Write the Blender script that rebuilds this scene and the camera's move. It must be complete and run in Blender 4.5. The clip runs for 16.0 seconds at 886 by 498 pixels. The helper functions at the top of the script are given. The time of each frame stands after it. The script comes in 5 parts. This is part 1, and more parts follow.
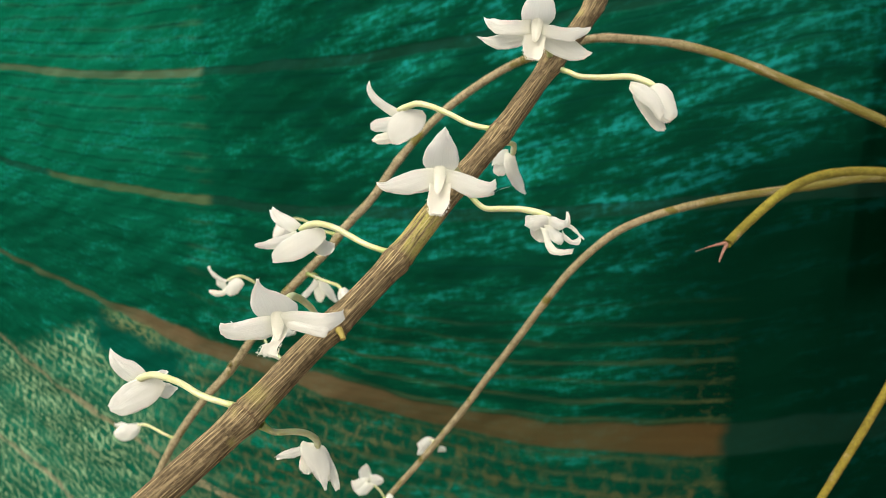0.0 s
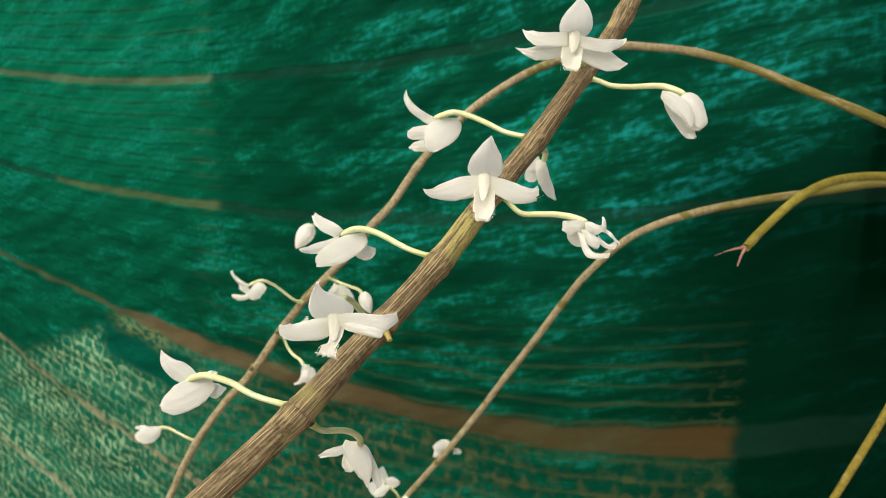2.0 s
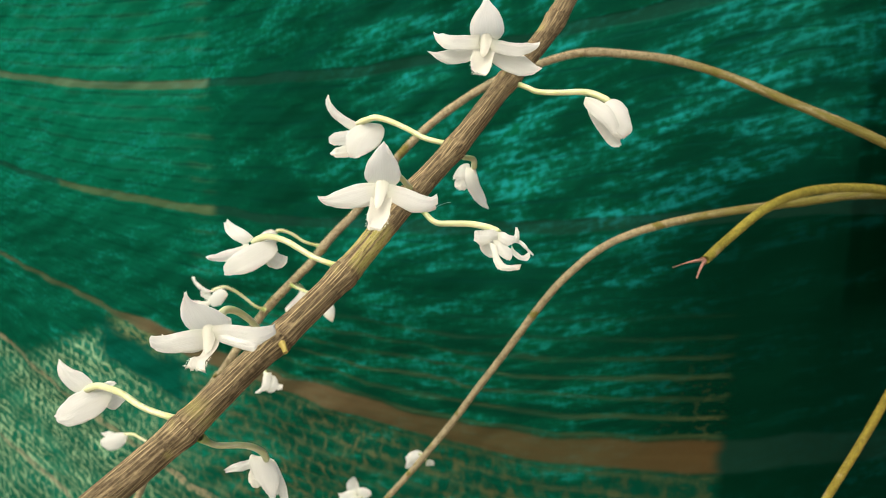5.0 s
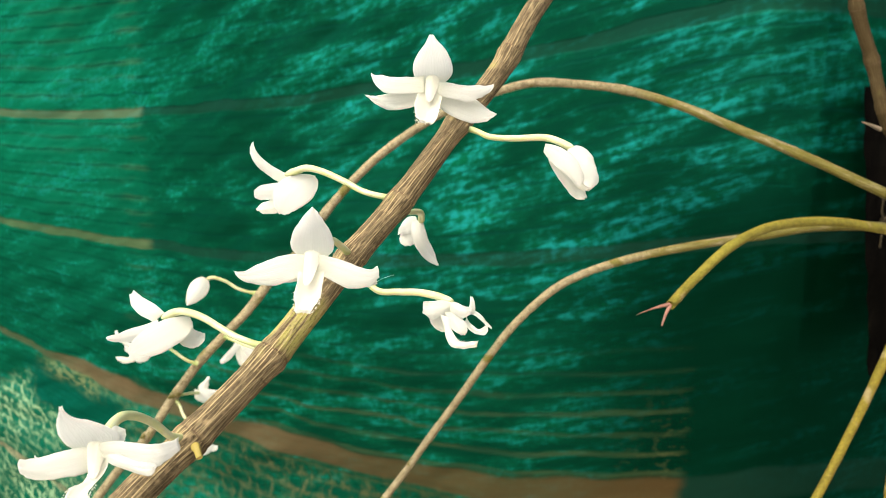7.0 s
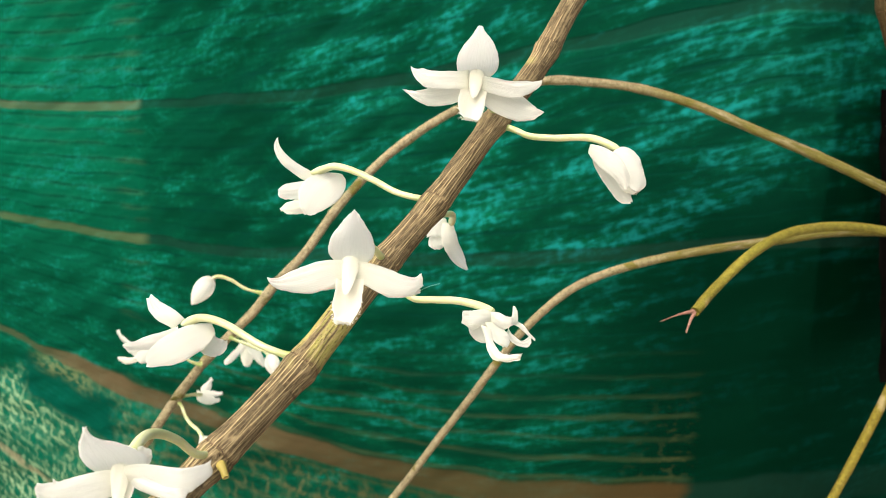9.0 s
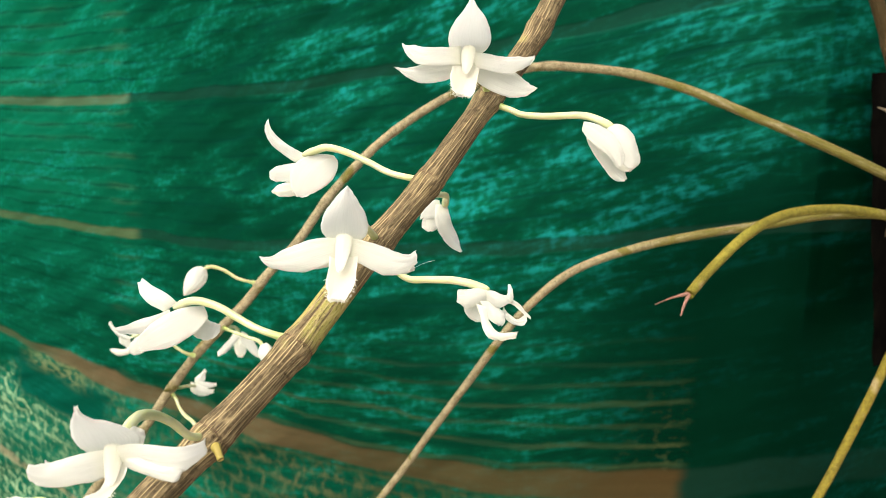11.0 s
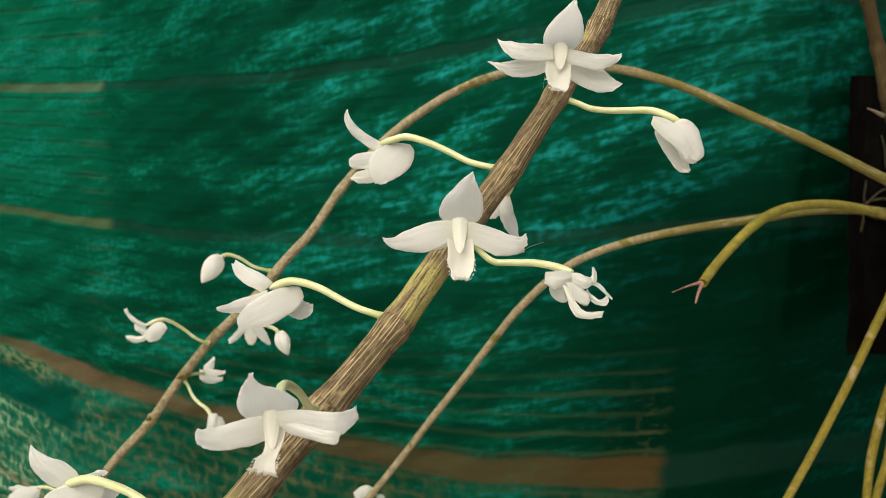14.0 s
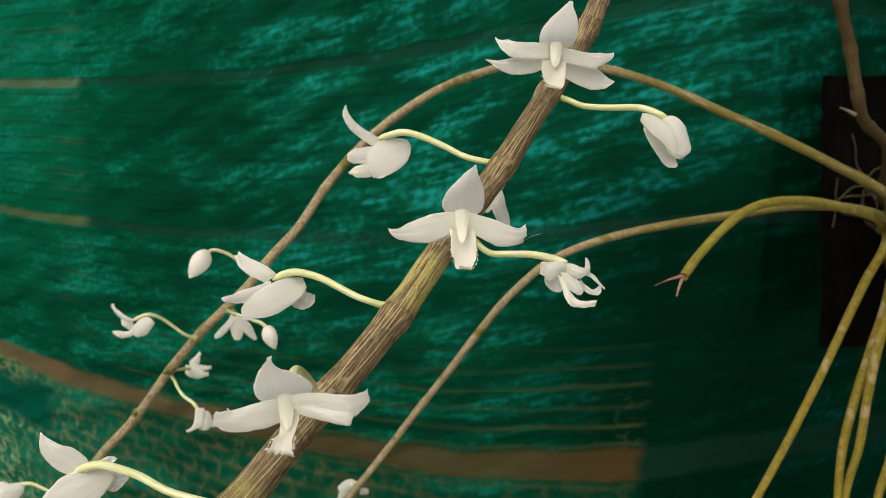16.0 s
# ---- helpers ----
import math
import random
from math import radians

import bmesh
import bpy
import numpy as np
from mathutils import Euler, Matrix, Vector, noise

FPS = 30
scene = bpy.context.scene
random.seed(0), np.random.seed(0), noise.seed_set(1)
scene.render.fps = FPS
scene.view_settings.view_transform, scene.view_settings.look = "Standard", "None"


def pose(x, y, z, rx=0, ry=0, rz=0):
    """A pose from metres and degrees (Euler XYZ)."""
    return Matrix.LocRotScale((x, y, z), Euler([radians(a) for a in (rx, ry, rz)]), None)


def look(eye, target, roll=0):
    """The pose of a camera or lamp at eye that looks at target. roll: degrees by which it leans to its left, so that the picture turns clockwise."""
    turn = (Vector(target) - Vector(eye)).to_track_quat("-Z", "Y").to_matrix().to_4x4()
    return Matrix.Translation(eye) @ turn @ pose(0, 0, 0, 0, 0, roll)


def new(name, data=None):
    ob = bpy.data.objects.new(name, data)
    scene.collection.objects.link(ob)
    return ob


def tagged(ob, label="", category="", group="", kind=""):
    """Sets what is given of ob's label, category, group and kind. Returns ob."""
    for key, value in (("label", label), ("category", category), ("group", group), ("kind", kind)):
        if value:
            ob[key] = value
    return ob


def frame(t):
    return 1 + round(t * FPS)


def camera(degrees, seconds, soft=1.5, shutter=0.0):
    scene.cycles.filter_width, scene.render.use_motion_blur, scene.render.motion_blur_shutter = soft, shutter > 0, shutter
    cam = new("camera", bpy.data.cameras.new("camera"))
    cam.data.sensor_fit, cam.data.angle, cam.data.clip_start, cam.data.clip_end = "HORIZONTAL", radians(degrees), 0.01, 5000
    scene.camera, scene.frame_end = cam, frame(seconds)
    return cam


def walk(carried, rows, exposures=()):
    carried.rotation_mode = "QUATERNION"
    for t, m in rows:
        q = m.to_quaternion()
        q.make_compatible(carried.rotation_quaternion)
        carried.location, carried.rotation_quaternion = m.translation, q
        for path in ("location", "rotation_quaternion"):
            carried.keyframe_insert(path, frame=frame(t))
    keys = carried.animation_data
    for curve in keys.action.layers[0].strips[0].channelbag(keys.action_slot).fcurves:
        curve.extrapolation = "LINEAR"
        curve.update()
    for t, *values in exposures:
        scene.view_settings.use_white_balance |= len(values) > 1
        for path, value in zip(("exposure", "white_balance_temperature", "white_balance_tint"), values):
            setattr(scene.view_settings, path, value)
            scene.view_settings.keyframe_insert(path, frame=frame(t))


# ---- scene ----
cam = camera(58.25, 16.0, soft=0.8)
cam.data.dof.use_dof, cam.data.dof.focus_distance, cam.data.dof.aperture_fstop = True, 0.228, 31.0
PATH = [
    (0, (0.02611, 0.01294, 1.32389), (0.01742, 1.01283, 1.33644), 0.43),
    (0.5, (0.02342, 0.01394, 1.32428), (0.01161, 1.01380, 1.33640), 0.56),
    (1, (0.01996, 0.00943, 1.32354), (0.01112, 1.00926, 1.33979), 0.53),
    (1.5, (0.01415, 0.00343, 1.32401), (0.00052, 1.00314, 1.34404), 0.40),
    (2, (0.01172, 0.00358, 1.32349), (0.00302, 1.00337, 1.34202), 0.34),
    (2.5, (0.01366, 0.00766, 1.32383), (0.00100, 1.00744, 1.34047), 0.66),
    (3, (0.01925, 0.00883, 1.32340), (0.00244, 1.00851, 1.34246), 0.74),
    (5.5, (0.05228, 0.01926, 1.32684), (0.02391, 1.01830, 1.36039), 1.07),
    (6, (0.05291, 0.03080, 1.33328), (0.05896, 1.02981, 1.37736), -0.00),
    (6.5, (0.05837, 0.04779, 1.34273), (0.05728, 1.04636, 1.39611), -0.13),
    (7, (0.04992, 0.05170, 1.34200), (0.08570, 1.04958, 1.39643), -0.26),
    (7.5, (0.03703, 0.05770, 1.34335), (0.07338, 1.05560, 1.39697), 0.05),
    (8, (0.03655, 0.06498, 1.34458), (0.08107, 1.06271, 1.39513), 0.35),
    (8.5, (0.03675, 0.06672, 1.34521), (0.08231, 1.06438, 1.39628), 0.45),
    (10.8, (0.03511, 0.06760, 1.34298), (0.08585, 1.06530, 1.38789), -0.05),
    (11, (0.03627, 0.06901, 1.34118), (0.09096, 1.06661, 1.38386), -0.30),
    (11.5, (0.03348, 0.07155, 1.33968), (0.09227, 1.06905, 1.37906), -0.67),
    (12, (0.02495, 0.06840, 1.34154), (0.10551, 1.06451, 1.37732), -0.63),
    (12.5, (0.01334, 0.06502, 1.34420), (0.10231, 1.06035, 1.38177), -0.32),
    (13, (0.00451, 0.06131, 1.34190), (0.10211, 1.05578, 1.38080), -0.17),
    (13.5, (0.00200, 0.05735, 1.34072), (0.10345, 1.05136, 1.38140), -0.34),
    (14, (-0.00450, 0.05894, 1.33760), (0.10769, 1.05198, 1.37334), -0.00),
    (14.5, (-0.01055, 0.05890, 1.33737), (0.11206, 1.05066, 1.37452), -0.09),
    (15, (-0.01460, 0.05670, 1.33722), (0.12470, 1.04647, 1.36800), 0.03),
    (15.5, (-0.01693, 0.05512, 1.33699), (0.12307, 1.04483, 1.36660), 0.15),
    (16, (-0.01287, 0.05215, 1.33531), (0.13089, 1.04120, 1.36875), -0.13),
]
EXPOSURES = [(0, 0.47), (3, 0.38), (5.5, 0.66), (7, 0.97), (8.5, 0.83), (11, 0.87), (12.4, 0.74), (13.5, 0.39), (14.5, 0.14), (16, 0.07)]
walk(cam, [(t, look(eye, target, roll)) for t, eye, target, roll in PATH], EXPOSURES)

# ---- world and light ----
SUN_EL, SUN_AZ = 40.0, 213.0
world = bpy.data.worlds.new("sky")
scene.world = world
world.use_nodes = True
wt = world.node_tree
sky = wt.nodes.new("ShaderNodeTexSky")
sky.sky_type, sky.sun_disc = "NISHITA", False
sky.sun_elevation, sky.sun_rotation = radians(SUN_EL), radians(SUN_AZ)
sky.air_density, sky.dust_density = 0.7, 8.0
wt.links.new(sky.outputs[0], wt.nodes["Background"].inputs[0])
wt.nodes["Background"].inputs[1].default_value = 0.15
sun = new("sun", bpy.data.lights.new("sun", "SUN"))
sun.data.energy, sun.data.angle, sun.data.color = 2.6, radians(75), (1.0, 0.93, 0.82)
sun_dir = Vector((math.sin(radians(SUN_AZ)) * math.cos(radians(SUN_EL)), math.cos(radians(SUN_AZ)) * math.cos(radians(SUN_EL)), math.sin(radians(SUN_EL))))
sun.matrix_world = look(sun_dir * 6, (0, 0, 0))


# ---- node helpers ----
class Nodes:
    """A material's node tree, written as calls that return output sockets."""

    def __init__(self, name):
        self.mat = bpy.data.materials.new(name)
        self.mat.use_nodes = True
        self.t = self.mat.node_tree
        self.b = self.t.nodes["Principled BSDF"]

    def put(self, node, key, value):
        if value is None:
            return
        if isinstance(value, bpy.types.NodeSocket):
            self.t.links.new(value, node.inputs[key])
        else:
            node.inputs[key].default_value = value

    def math(self, op, a, b=None, c=None, clamp=False):
        n = self.t.nodes.new("ShaderNodeMath")
        n.operation, n.use_clamp = op, clamp
        for i, v in enumerate((a, b, c)):
            self.put(n, i, v)
        return n.outputs[0]

    def mix(self, f, a, b, blend="MIX"):
        n = self.t.nodes.new("ShaderNodeMix")
        n.data_type, n.blend_type = "RGBA", blend
        for key, v in ((0, f), (6, a), (7, b)):
            self.put(n, key, (*v, 1) if isinstance(v, tuple) else v)
        return n.outputs[2]

    def noise(self, vec, scale, detail=3.0, rough=0.55, distort=0.0):
        n = self.t.nodes.new("ShaderNodeTexNoise")
        for key, v in (("Vector", vec), ("Scale", scale), ("Detail", detail), ("Roughness", rough), ("Distortion", distort)):
            self.put(n, key, v)
        return n.outputs[0]

    def scaled(self, vec, s):
        n = self.t.nodes.new("ShaderNodeMapping")
        self.put(n, "Vector", vec)
        n.inputs["Scale"].default_value = s
        return n.outputs[0]

    def ramp(self, f, a, b):
        """0 below a, 1 above b, smooth between (or the reverse where a > b)."""
        n = self.t.nodes.new("ShaderNodeMapRange")
        n.interpolation_type = "SMOOTHSTEP"
        lo, hi, t0, t1 = (a, b, 0, 1) if a < b else (b, a, 1, 0)
        for key, v in ((0, f), (1, lo), (2, hi), (3, t0), (4, t1)):
            self.put(n, key, v)
        return n.outputs[0]

    def coords(self, which="Object"):
        return self.t.nodes.new("ShaderNodeTexCoord").outputs[which]

    def split(self, vec):
        n = self.t.nodes.new("ShaderNodeSeparateXYZ")
        self.put(n, 0, vec)
        return n.outputs[0], n.outputs[1], n.outputs[2]

    def join(self, x, y, z=0.0):
        n = self.t.nodes.new("ShaderNodeCombineXYZ")
        for i, v in enumerate((x, y, z)):
            self.put(n, i, v)
        return n.outputs[0]

    def bump(self, height, strength, distance):
        n = self.t.nodes.new("ShaderNodeBump")
        for key, v in (("Height", height), ("Strength", strength), ("Distance", distance)):
            self.put(n, key, v)
        return n.outputs[0]

    def random(self):
        return self.t.nodes.new("ShaderNodeObjectInfo").outputs["Random"]

    def surface(self, color, rough=0.5, normal=None, **other):
        for key, v in (("Base Color", (*color, 1) if isinstance(color, tuple) else color), ("Roughness", rough), ("Normal", normal)):
            self.put(self.b, key, v)
        for key, v in other.items():
            self.put(self.b, key.replace("_", " "), v)
        return self.mat


# ---- materials ----
BAND_A, BAND_B, BAND_C, BAND_D, BAND_E = 1.606, 1.382, 1.089, 0.79, 0.455


def net_material():
    """Woven plastic shade net: flat green tapes in rows, brown marker bands, thinner where it hangs in one layer."""
    g = Nodes("shade_net")
    uv = g.coords("UV")
    u, v, _ = g.split(uv)
    wob = g.noise(g.scaled(uv, (3, 5, 1)), 1.0, 2.0)
    ud = g.math("ADD", u, g.math("MULTIPLY", g.math("SUBTRACT", wob, 0.5), 0.09))
    vd = g.math("ADD", v, g.math("MULTIPLY", g.math("SUBTRACT", g.noise(g.scaled(uv, (7, 14, 1)), 1.0, 3.0), 0.5), 0.024))
    # the knitted rows
    br = g.t.nodes.new("ShaderNodeTexBrick")
    br.offset, br.squash = 0.5, 1.0
    g.put(br, "Vector", g.join(g.math("ADD", ud, g.math("MULTIPLY", g.noise(g.scaled(uv, (40, 60, 1)), 1.0, 2.0), 0.02)), g.math("ADD", vd, 0.0125)))
    for key, val in (("Scale", 1.0), ("Mortar Size", 0.0085), ("Mortar Smooth", 1.0), ("Brick Width", 0.040), ("Row Height", 0.025), ("Bias", 0.0)):
        g.put(br, key, val)
    gap = br.outputs["Fac"]
    row = g.ramp(g.math("ABSOLUTE", g.math("SUBTRACT", g.math("FRACT", g.math("ADD", g.math("DIVIDE", vd, 0.025), 0.5)), 0.5)), 0.40, 0.47)
    # single layer: beyond the seam above, and under the wide band as far as the second sheet
    edge = g.math("ADD", u, g.math("MULTIPLY", g.math("SUBTRACT", g.noise(g.scaled(uv, (2, 40, 1)), 1.0, 2.0), 0.5), 0.02))
    left = g.ramp(edge, -0.405, -0.44)
    strip = g.math("MULTIPLY", g.ramp(edge, -0.50, -0.47), left)
    under = g.ramp(edge, 0.345, 0.330)
    low = g.math("MULTIPLY", under, g.ramp(v, 1.29, 1.13))
    # second sheet's dark, spread left of its edge to paint in shade there
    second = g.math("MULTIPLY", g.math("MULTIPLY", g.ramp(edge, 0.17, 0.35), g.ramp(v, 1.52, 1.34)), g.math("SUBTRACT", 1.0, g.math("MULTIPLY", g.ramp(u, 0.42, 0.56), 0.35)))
    patch = g.math("MULTIPLY", g.math("MULTIPLY", g.ramp(u, -0.84, -0.78), g.ramp(u, -0.48, -0.54)), g.math("MULTIPLY", g.ramp(vd, 0.945, 0.97), g.ramp(vd, 1.068, 1.045)))
    slope = g.math("ADD", v, g.math("MULTIPLY", g.ramp(u, -0.60, -1.3), 0.30))
    holes = g.math("MULTIPLY", g.math("MULTIPLY", under, g.ramp(slope, 1.105, 1.035)), g.math("SUBTRACT", 1.0, patch))
    far = g.ramp(u, -0.35, -0.8)
    # tape colour, with sheen, fold streaks and shade painted in
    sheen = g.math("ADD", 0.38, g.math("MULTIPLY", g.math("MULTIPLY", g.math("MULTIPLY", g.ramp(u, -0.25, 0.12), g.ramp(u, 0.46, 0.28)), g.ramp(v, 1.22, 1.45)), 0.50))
    tilt = g.join(u, g.math("ADD", v, g.math("MULTIPLY", u, -0.10)))
    slant = g.join(u, g.math("ADD", v, g.math("MULTIPLY", u, -0.24)))
    streak = g.noise(g.scaled(tilt, (15, 44, 1)), 1.0, 3.0, 0.58, 0.3)
    flake = g.math("MULTIPLY", g.math("ADD", g.noise(g.scaled(slant, (34, 150, 1)), 1.0, 2.0, 0.5), g.noise(g.scaled(tilt, (110, 100, 1)), 1.0, 2.0, 0.5)), 0.5)
    thread = g.noise(g.scaled(uv, (260, 60, 1)), 1.0, 2.0, 0.5)
    # light and dark of folds and creases, painted as streaks of tone
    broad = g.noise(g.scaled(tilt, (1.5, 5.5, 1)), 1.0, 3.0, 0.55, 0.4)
    crease_tone = g.noise(g.scaled(slant, (5.5, 21, 1)), 1.0, 3.0, 0.55, 0.5)
    tone = g.math("ADD", g.math("MULTIPLY", streak, 0.38), g.math("ADD", g.math("MULTIPLY", flake, 0.30), g.math("ADD", g.math("MULTIPLY", broad, 0.26), g.math("MULTIPLY", crease_tone, 0.50))))
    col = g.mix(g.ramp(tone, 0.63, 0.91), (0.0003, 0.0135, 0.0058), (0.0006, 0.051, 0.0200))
    # shade painted into the colour: darker to the right and across the lower middle
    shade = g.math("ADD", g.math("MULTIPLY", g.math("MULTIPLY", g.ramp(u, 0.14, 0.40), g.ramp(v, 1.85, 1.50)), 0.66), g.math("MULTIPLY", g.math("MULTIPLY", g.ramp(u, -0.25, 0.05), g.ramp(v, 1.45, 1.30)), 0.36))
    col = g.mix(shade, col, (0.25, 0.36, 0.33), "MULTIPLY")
    # single layer's lighter tone, plus brightness towards left and top put into colour
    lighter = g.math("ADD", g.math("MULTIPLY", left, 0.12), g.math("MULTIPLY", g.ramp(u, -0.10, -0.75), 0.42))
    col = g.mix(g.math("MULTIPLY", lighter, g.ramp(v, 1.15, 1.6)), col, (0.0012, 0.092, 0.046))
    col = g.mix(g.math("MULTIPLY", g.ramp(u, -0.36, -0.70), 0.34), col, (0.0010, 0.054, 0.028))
    # bluish glints on the tapes are colour here, strongest where sheen is high
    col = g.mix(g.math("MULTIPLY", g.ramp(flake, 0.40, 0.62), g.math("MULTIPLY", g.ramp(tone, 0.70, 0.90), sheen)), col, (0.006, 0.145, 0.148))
    rowline = g.ramp(g.math("ABSOLUTE", g.math("SUBTRACT", g.math("FRACT", g.math("DIVIDE", vd, 0.025)), 0.5)), 0.30, 0.06)
    tatter = g.ramp(g.noise(g.scaled(uv, (7, 34, 1)), 1.0, 3.0, 0.6), 0.40, 0.62)
    open_row = g.math("MULTIPLY", g.math("MULTIPLY", rowline, tatter), g.math("ADD", g.math("MULTIPLY", strip, 0.15), g.math("MULTIPLY", g.math("MULTIPLY", left, g.ramp(v, 1.36, 1.6)), 0.08)))
    col = g.mix(open_row, col, (0.050, 0.085, 0.042))
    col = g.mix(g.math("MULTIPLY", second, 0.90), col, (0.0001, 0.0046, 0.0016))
    col = g.mix(g.math("MULTIPLY", row, g.math("MULTIPLY", g.ramp(streak, 0.70, 0.40), g.math("SUBTRACT", 0.7, g.math("MULTIPLY", second, 0.7)))), col, (0.0004, 0.013, 0.008))
    # what shows between the tapes of a single layer, light from behind painted in
    base = g.math("MULTIPLY", holes, g.math("ADD", 0.4, g.math("MULTIPLY", g.ramp(u, -0.20, -0.60), 0.6)))
    col = g.mix(g.math("MULTIPLY", base, 0.6), col, g.mix(g.ramp(broad, 0.35, 0.65), (0.0008, 0.038, 0.021), (0.0012, 0.060, 0.034)))
    col = g.mix(g.math("MULTIPLY", patch, 0.8), col, (0.0004, 0.028, 0.018))
    stroke = g.noise(g.scaled(uv, (78, 46, 1)), 1.0, 4.0, 0.62, 0.6)
    weave = g.ramp(g.math("ABSOLUTE", g.math("SUBTRACT", g.math("FRACT", g.math("DIVIDE", vd, 0.0225)), 0.5)), 0.48, 0.22)
    knit = g.t.nodes.new("ShaderNodeTexBrick")
    knit.offset, knit.squash = 0.5, 1.0
    jitter = g.math("MULTIPLY", g.noise(g.scaled(uv, (90, 70, 1)), 1.0, 2.0), 0.014)
    g.put(knit, "Vector", g.join(g.math("ADD", g.math("ADD", ud, jitter), g.math("MULTIPLY", vd, 0.5)), g.math("ADD", vd, g.math("MULTIPLY", jitter, 0.5))))
    for key, val in (("Scale", 1.0), ("Mortar Size", 0.0075), ("Mortar Smooth", 1.0), ("Brick Width", 0.034), ("Row Height", 0.0225), ("Bias", 0.0)):
        g.put(knit, key, val)
    open_weave = g.math("MAXIMUM", g.math("MULTIPLY", g.math("MULTIPLY", g.ramp(stroke, 0.47, 0.62), g.math("ADD", 0.25, g.math("MULTIPLY", weave, 0.75))), 0.35), g.math("MULTIPLY", g.ramp(knit.outputs["Fac"], 0.25, 0.65), g.ramp(stroke, 0.41, 0.55)))
    shreds = g.ramp(g.math("ADD", g.math("MULTIPLY", gap, 0.29), g.math("MULTIPLY", stroke, 1.6)), 0.74, 1.40)
    ragged = g.mix(far, shreds, open_weave)
    seen = g.mix(far, g.mix(g.ramp(u, 0.05, -0.25), (0.040, 0.034, 0.012), (0.058, 0.054, 0.024)), (0.165, 0.255, 0.145))
    worn = g.ramp(g.noise(g.scaled(uv, (5, 9, 1)), 1.0, 3.0), 0.34, 0.62)
    col = g.mix(g.math("MULTIPLY", holes, g.math("MULTIPLY", ragged, g.math("ADD", 0.28, g.math("MULTIPLY", worn, 0.52)))), col, seen)
    glow = g.math("MULTIPLY", g.math("MULTIPLY", g.ramp(u, -0.80, -0.70), g.ramp(u, -0.55, -0.63)), g.math("MULTIPLY", g.ramp(vd, 1.02, 1.05), g.ramp(vd, 1.085, 1.07)))
    col = g.mix(g.math("MULTIPLY", glow, g.math("MULTIPLY", g.ramp(g.noise(g.scaled(uv, (60, 90, 1)), 1.0, 3.0), 0.40, 0.56), 0.6)), col, (0.10, 0.115, 0.05))
    # thin brown strands every other row
    lines = g.math("ABSOLUTE", g.math("SUBTRACT", g.math("FRACT", g.math("DIVIDE", vd, 0.025)), 0.5))
    line = g.math("MULTIPLY", g.ramp(lines, 0.20, 0.03), g.math("MULTIPLY", g.math("MULTIPLY", low, g.ramp(u, -0.45, -0.28)), g.math("ADD", 0.45, g.math("MULTIPLY", g.ramp(g.noise(g.scaled(uv, (9, 40, 1)), 1.0, 3.0), 0.40, 0.60), 0.55))))
    col = g.mix(g.math("MULTIPLY", line, g.math("ADD", 0.16, g.math("MULTIPLY", g.ramp(v, 1.06, 1.10), 0.26))), col, (0.029, 0.036, 0.013))
    fray = g.math("MULTIPLY", g.math("MULTIPLY", g.ramp(edge, 0.26, 0.33), g.math("MULTIPLY", under, g.ramp(v, 1.25, 1.12))), g.ramp(g.noise(g.scaled(uv, (120, 150, 1)), 1.0, 3.0), 0.54, 0.62))
    col = g.mix(g.math("MULTIPLY", fray, 0.22), col, (0.042, 0.046, 0.018))
    flat = 1.0
    # brown bands; light through the single layer is painted as their browner colour
    for centre, half, backlit, colour in (
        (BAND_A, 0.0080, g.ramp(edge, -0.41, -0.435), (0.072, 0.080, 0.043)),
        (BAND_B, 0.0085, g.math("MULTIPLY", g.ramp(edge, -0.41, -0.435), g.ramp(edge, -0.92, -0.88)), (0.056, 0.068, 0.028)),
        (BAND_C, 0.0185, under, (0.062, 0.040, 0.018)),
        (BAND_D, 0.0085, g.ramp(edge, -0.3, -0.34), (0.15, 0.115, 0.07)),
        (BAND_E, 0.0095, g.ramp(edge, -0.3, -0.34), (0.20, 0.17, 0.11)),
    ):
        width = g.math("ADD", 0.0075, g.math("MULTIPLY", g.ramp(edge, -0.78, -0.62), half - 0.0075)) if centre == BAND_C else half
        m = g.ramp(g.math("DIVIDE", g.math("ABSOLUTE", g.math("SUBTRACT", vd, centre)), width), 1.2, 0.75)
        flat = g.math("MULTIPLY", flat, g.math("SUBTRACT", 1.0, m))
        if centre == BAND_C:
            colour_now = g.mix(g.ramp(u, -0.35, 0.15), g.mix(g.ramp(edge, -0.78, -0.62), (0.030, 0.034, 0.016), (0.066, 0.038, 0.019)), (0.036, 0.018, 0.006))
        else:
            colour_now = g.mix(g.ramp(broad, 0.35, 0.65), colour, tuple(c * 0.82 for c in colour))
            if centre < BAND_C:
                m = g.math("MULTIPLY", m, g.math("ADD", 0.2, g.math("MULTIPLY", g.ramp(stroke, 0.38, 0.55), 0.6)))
        tint = g.mix(backlit, (0.0042, 0.0125, 0.0085), colour_now)
        col = g.mix(g.math("MULTIPLY", m, g.math("ADD", 0.60, g.math("MULTIPLY", backlit, 0.18 if centre < BAND_B else -0.05))), col, tint)
    h = g.math("ADD", g.math("MULTIPLY", streak, 0.7), g.math("ADD", g.math("MULTIPLY", flake, 0.35), g.math("ADD", g.math("MULTIPLY", row, -0.12), g.math("MULTIPLY", thread, 0.06))))
    rough = g.math("ADD", 0.36, g.math("MULTIPLY", flake, 0.2))
    bump = g.bump(g.math("MULTIPLY", h, g.math("MULTIPLY", g.math("SUBTRACT", 1.0, g.math("MULTIPLY", second, 0.8)), g.math("ADD", 0.2, g.math("MULTIPLY", flat, 0.8)))), 0.32, 0.004)
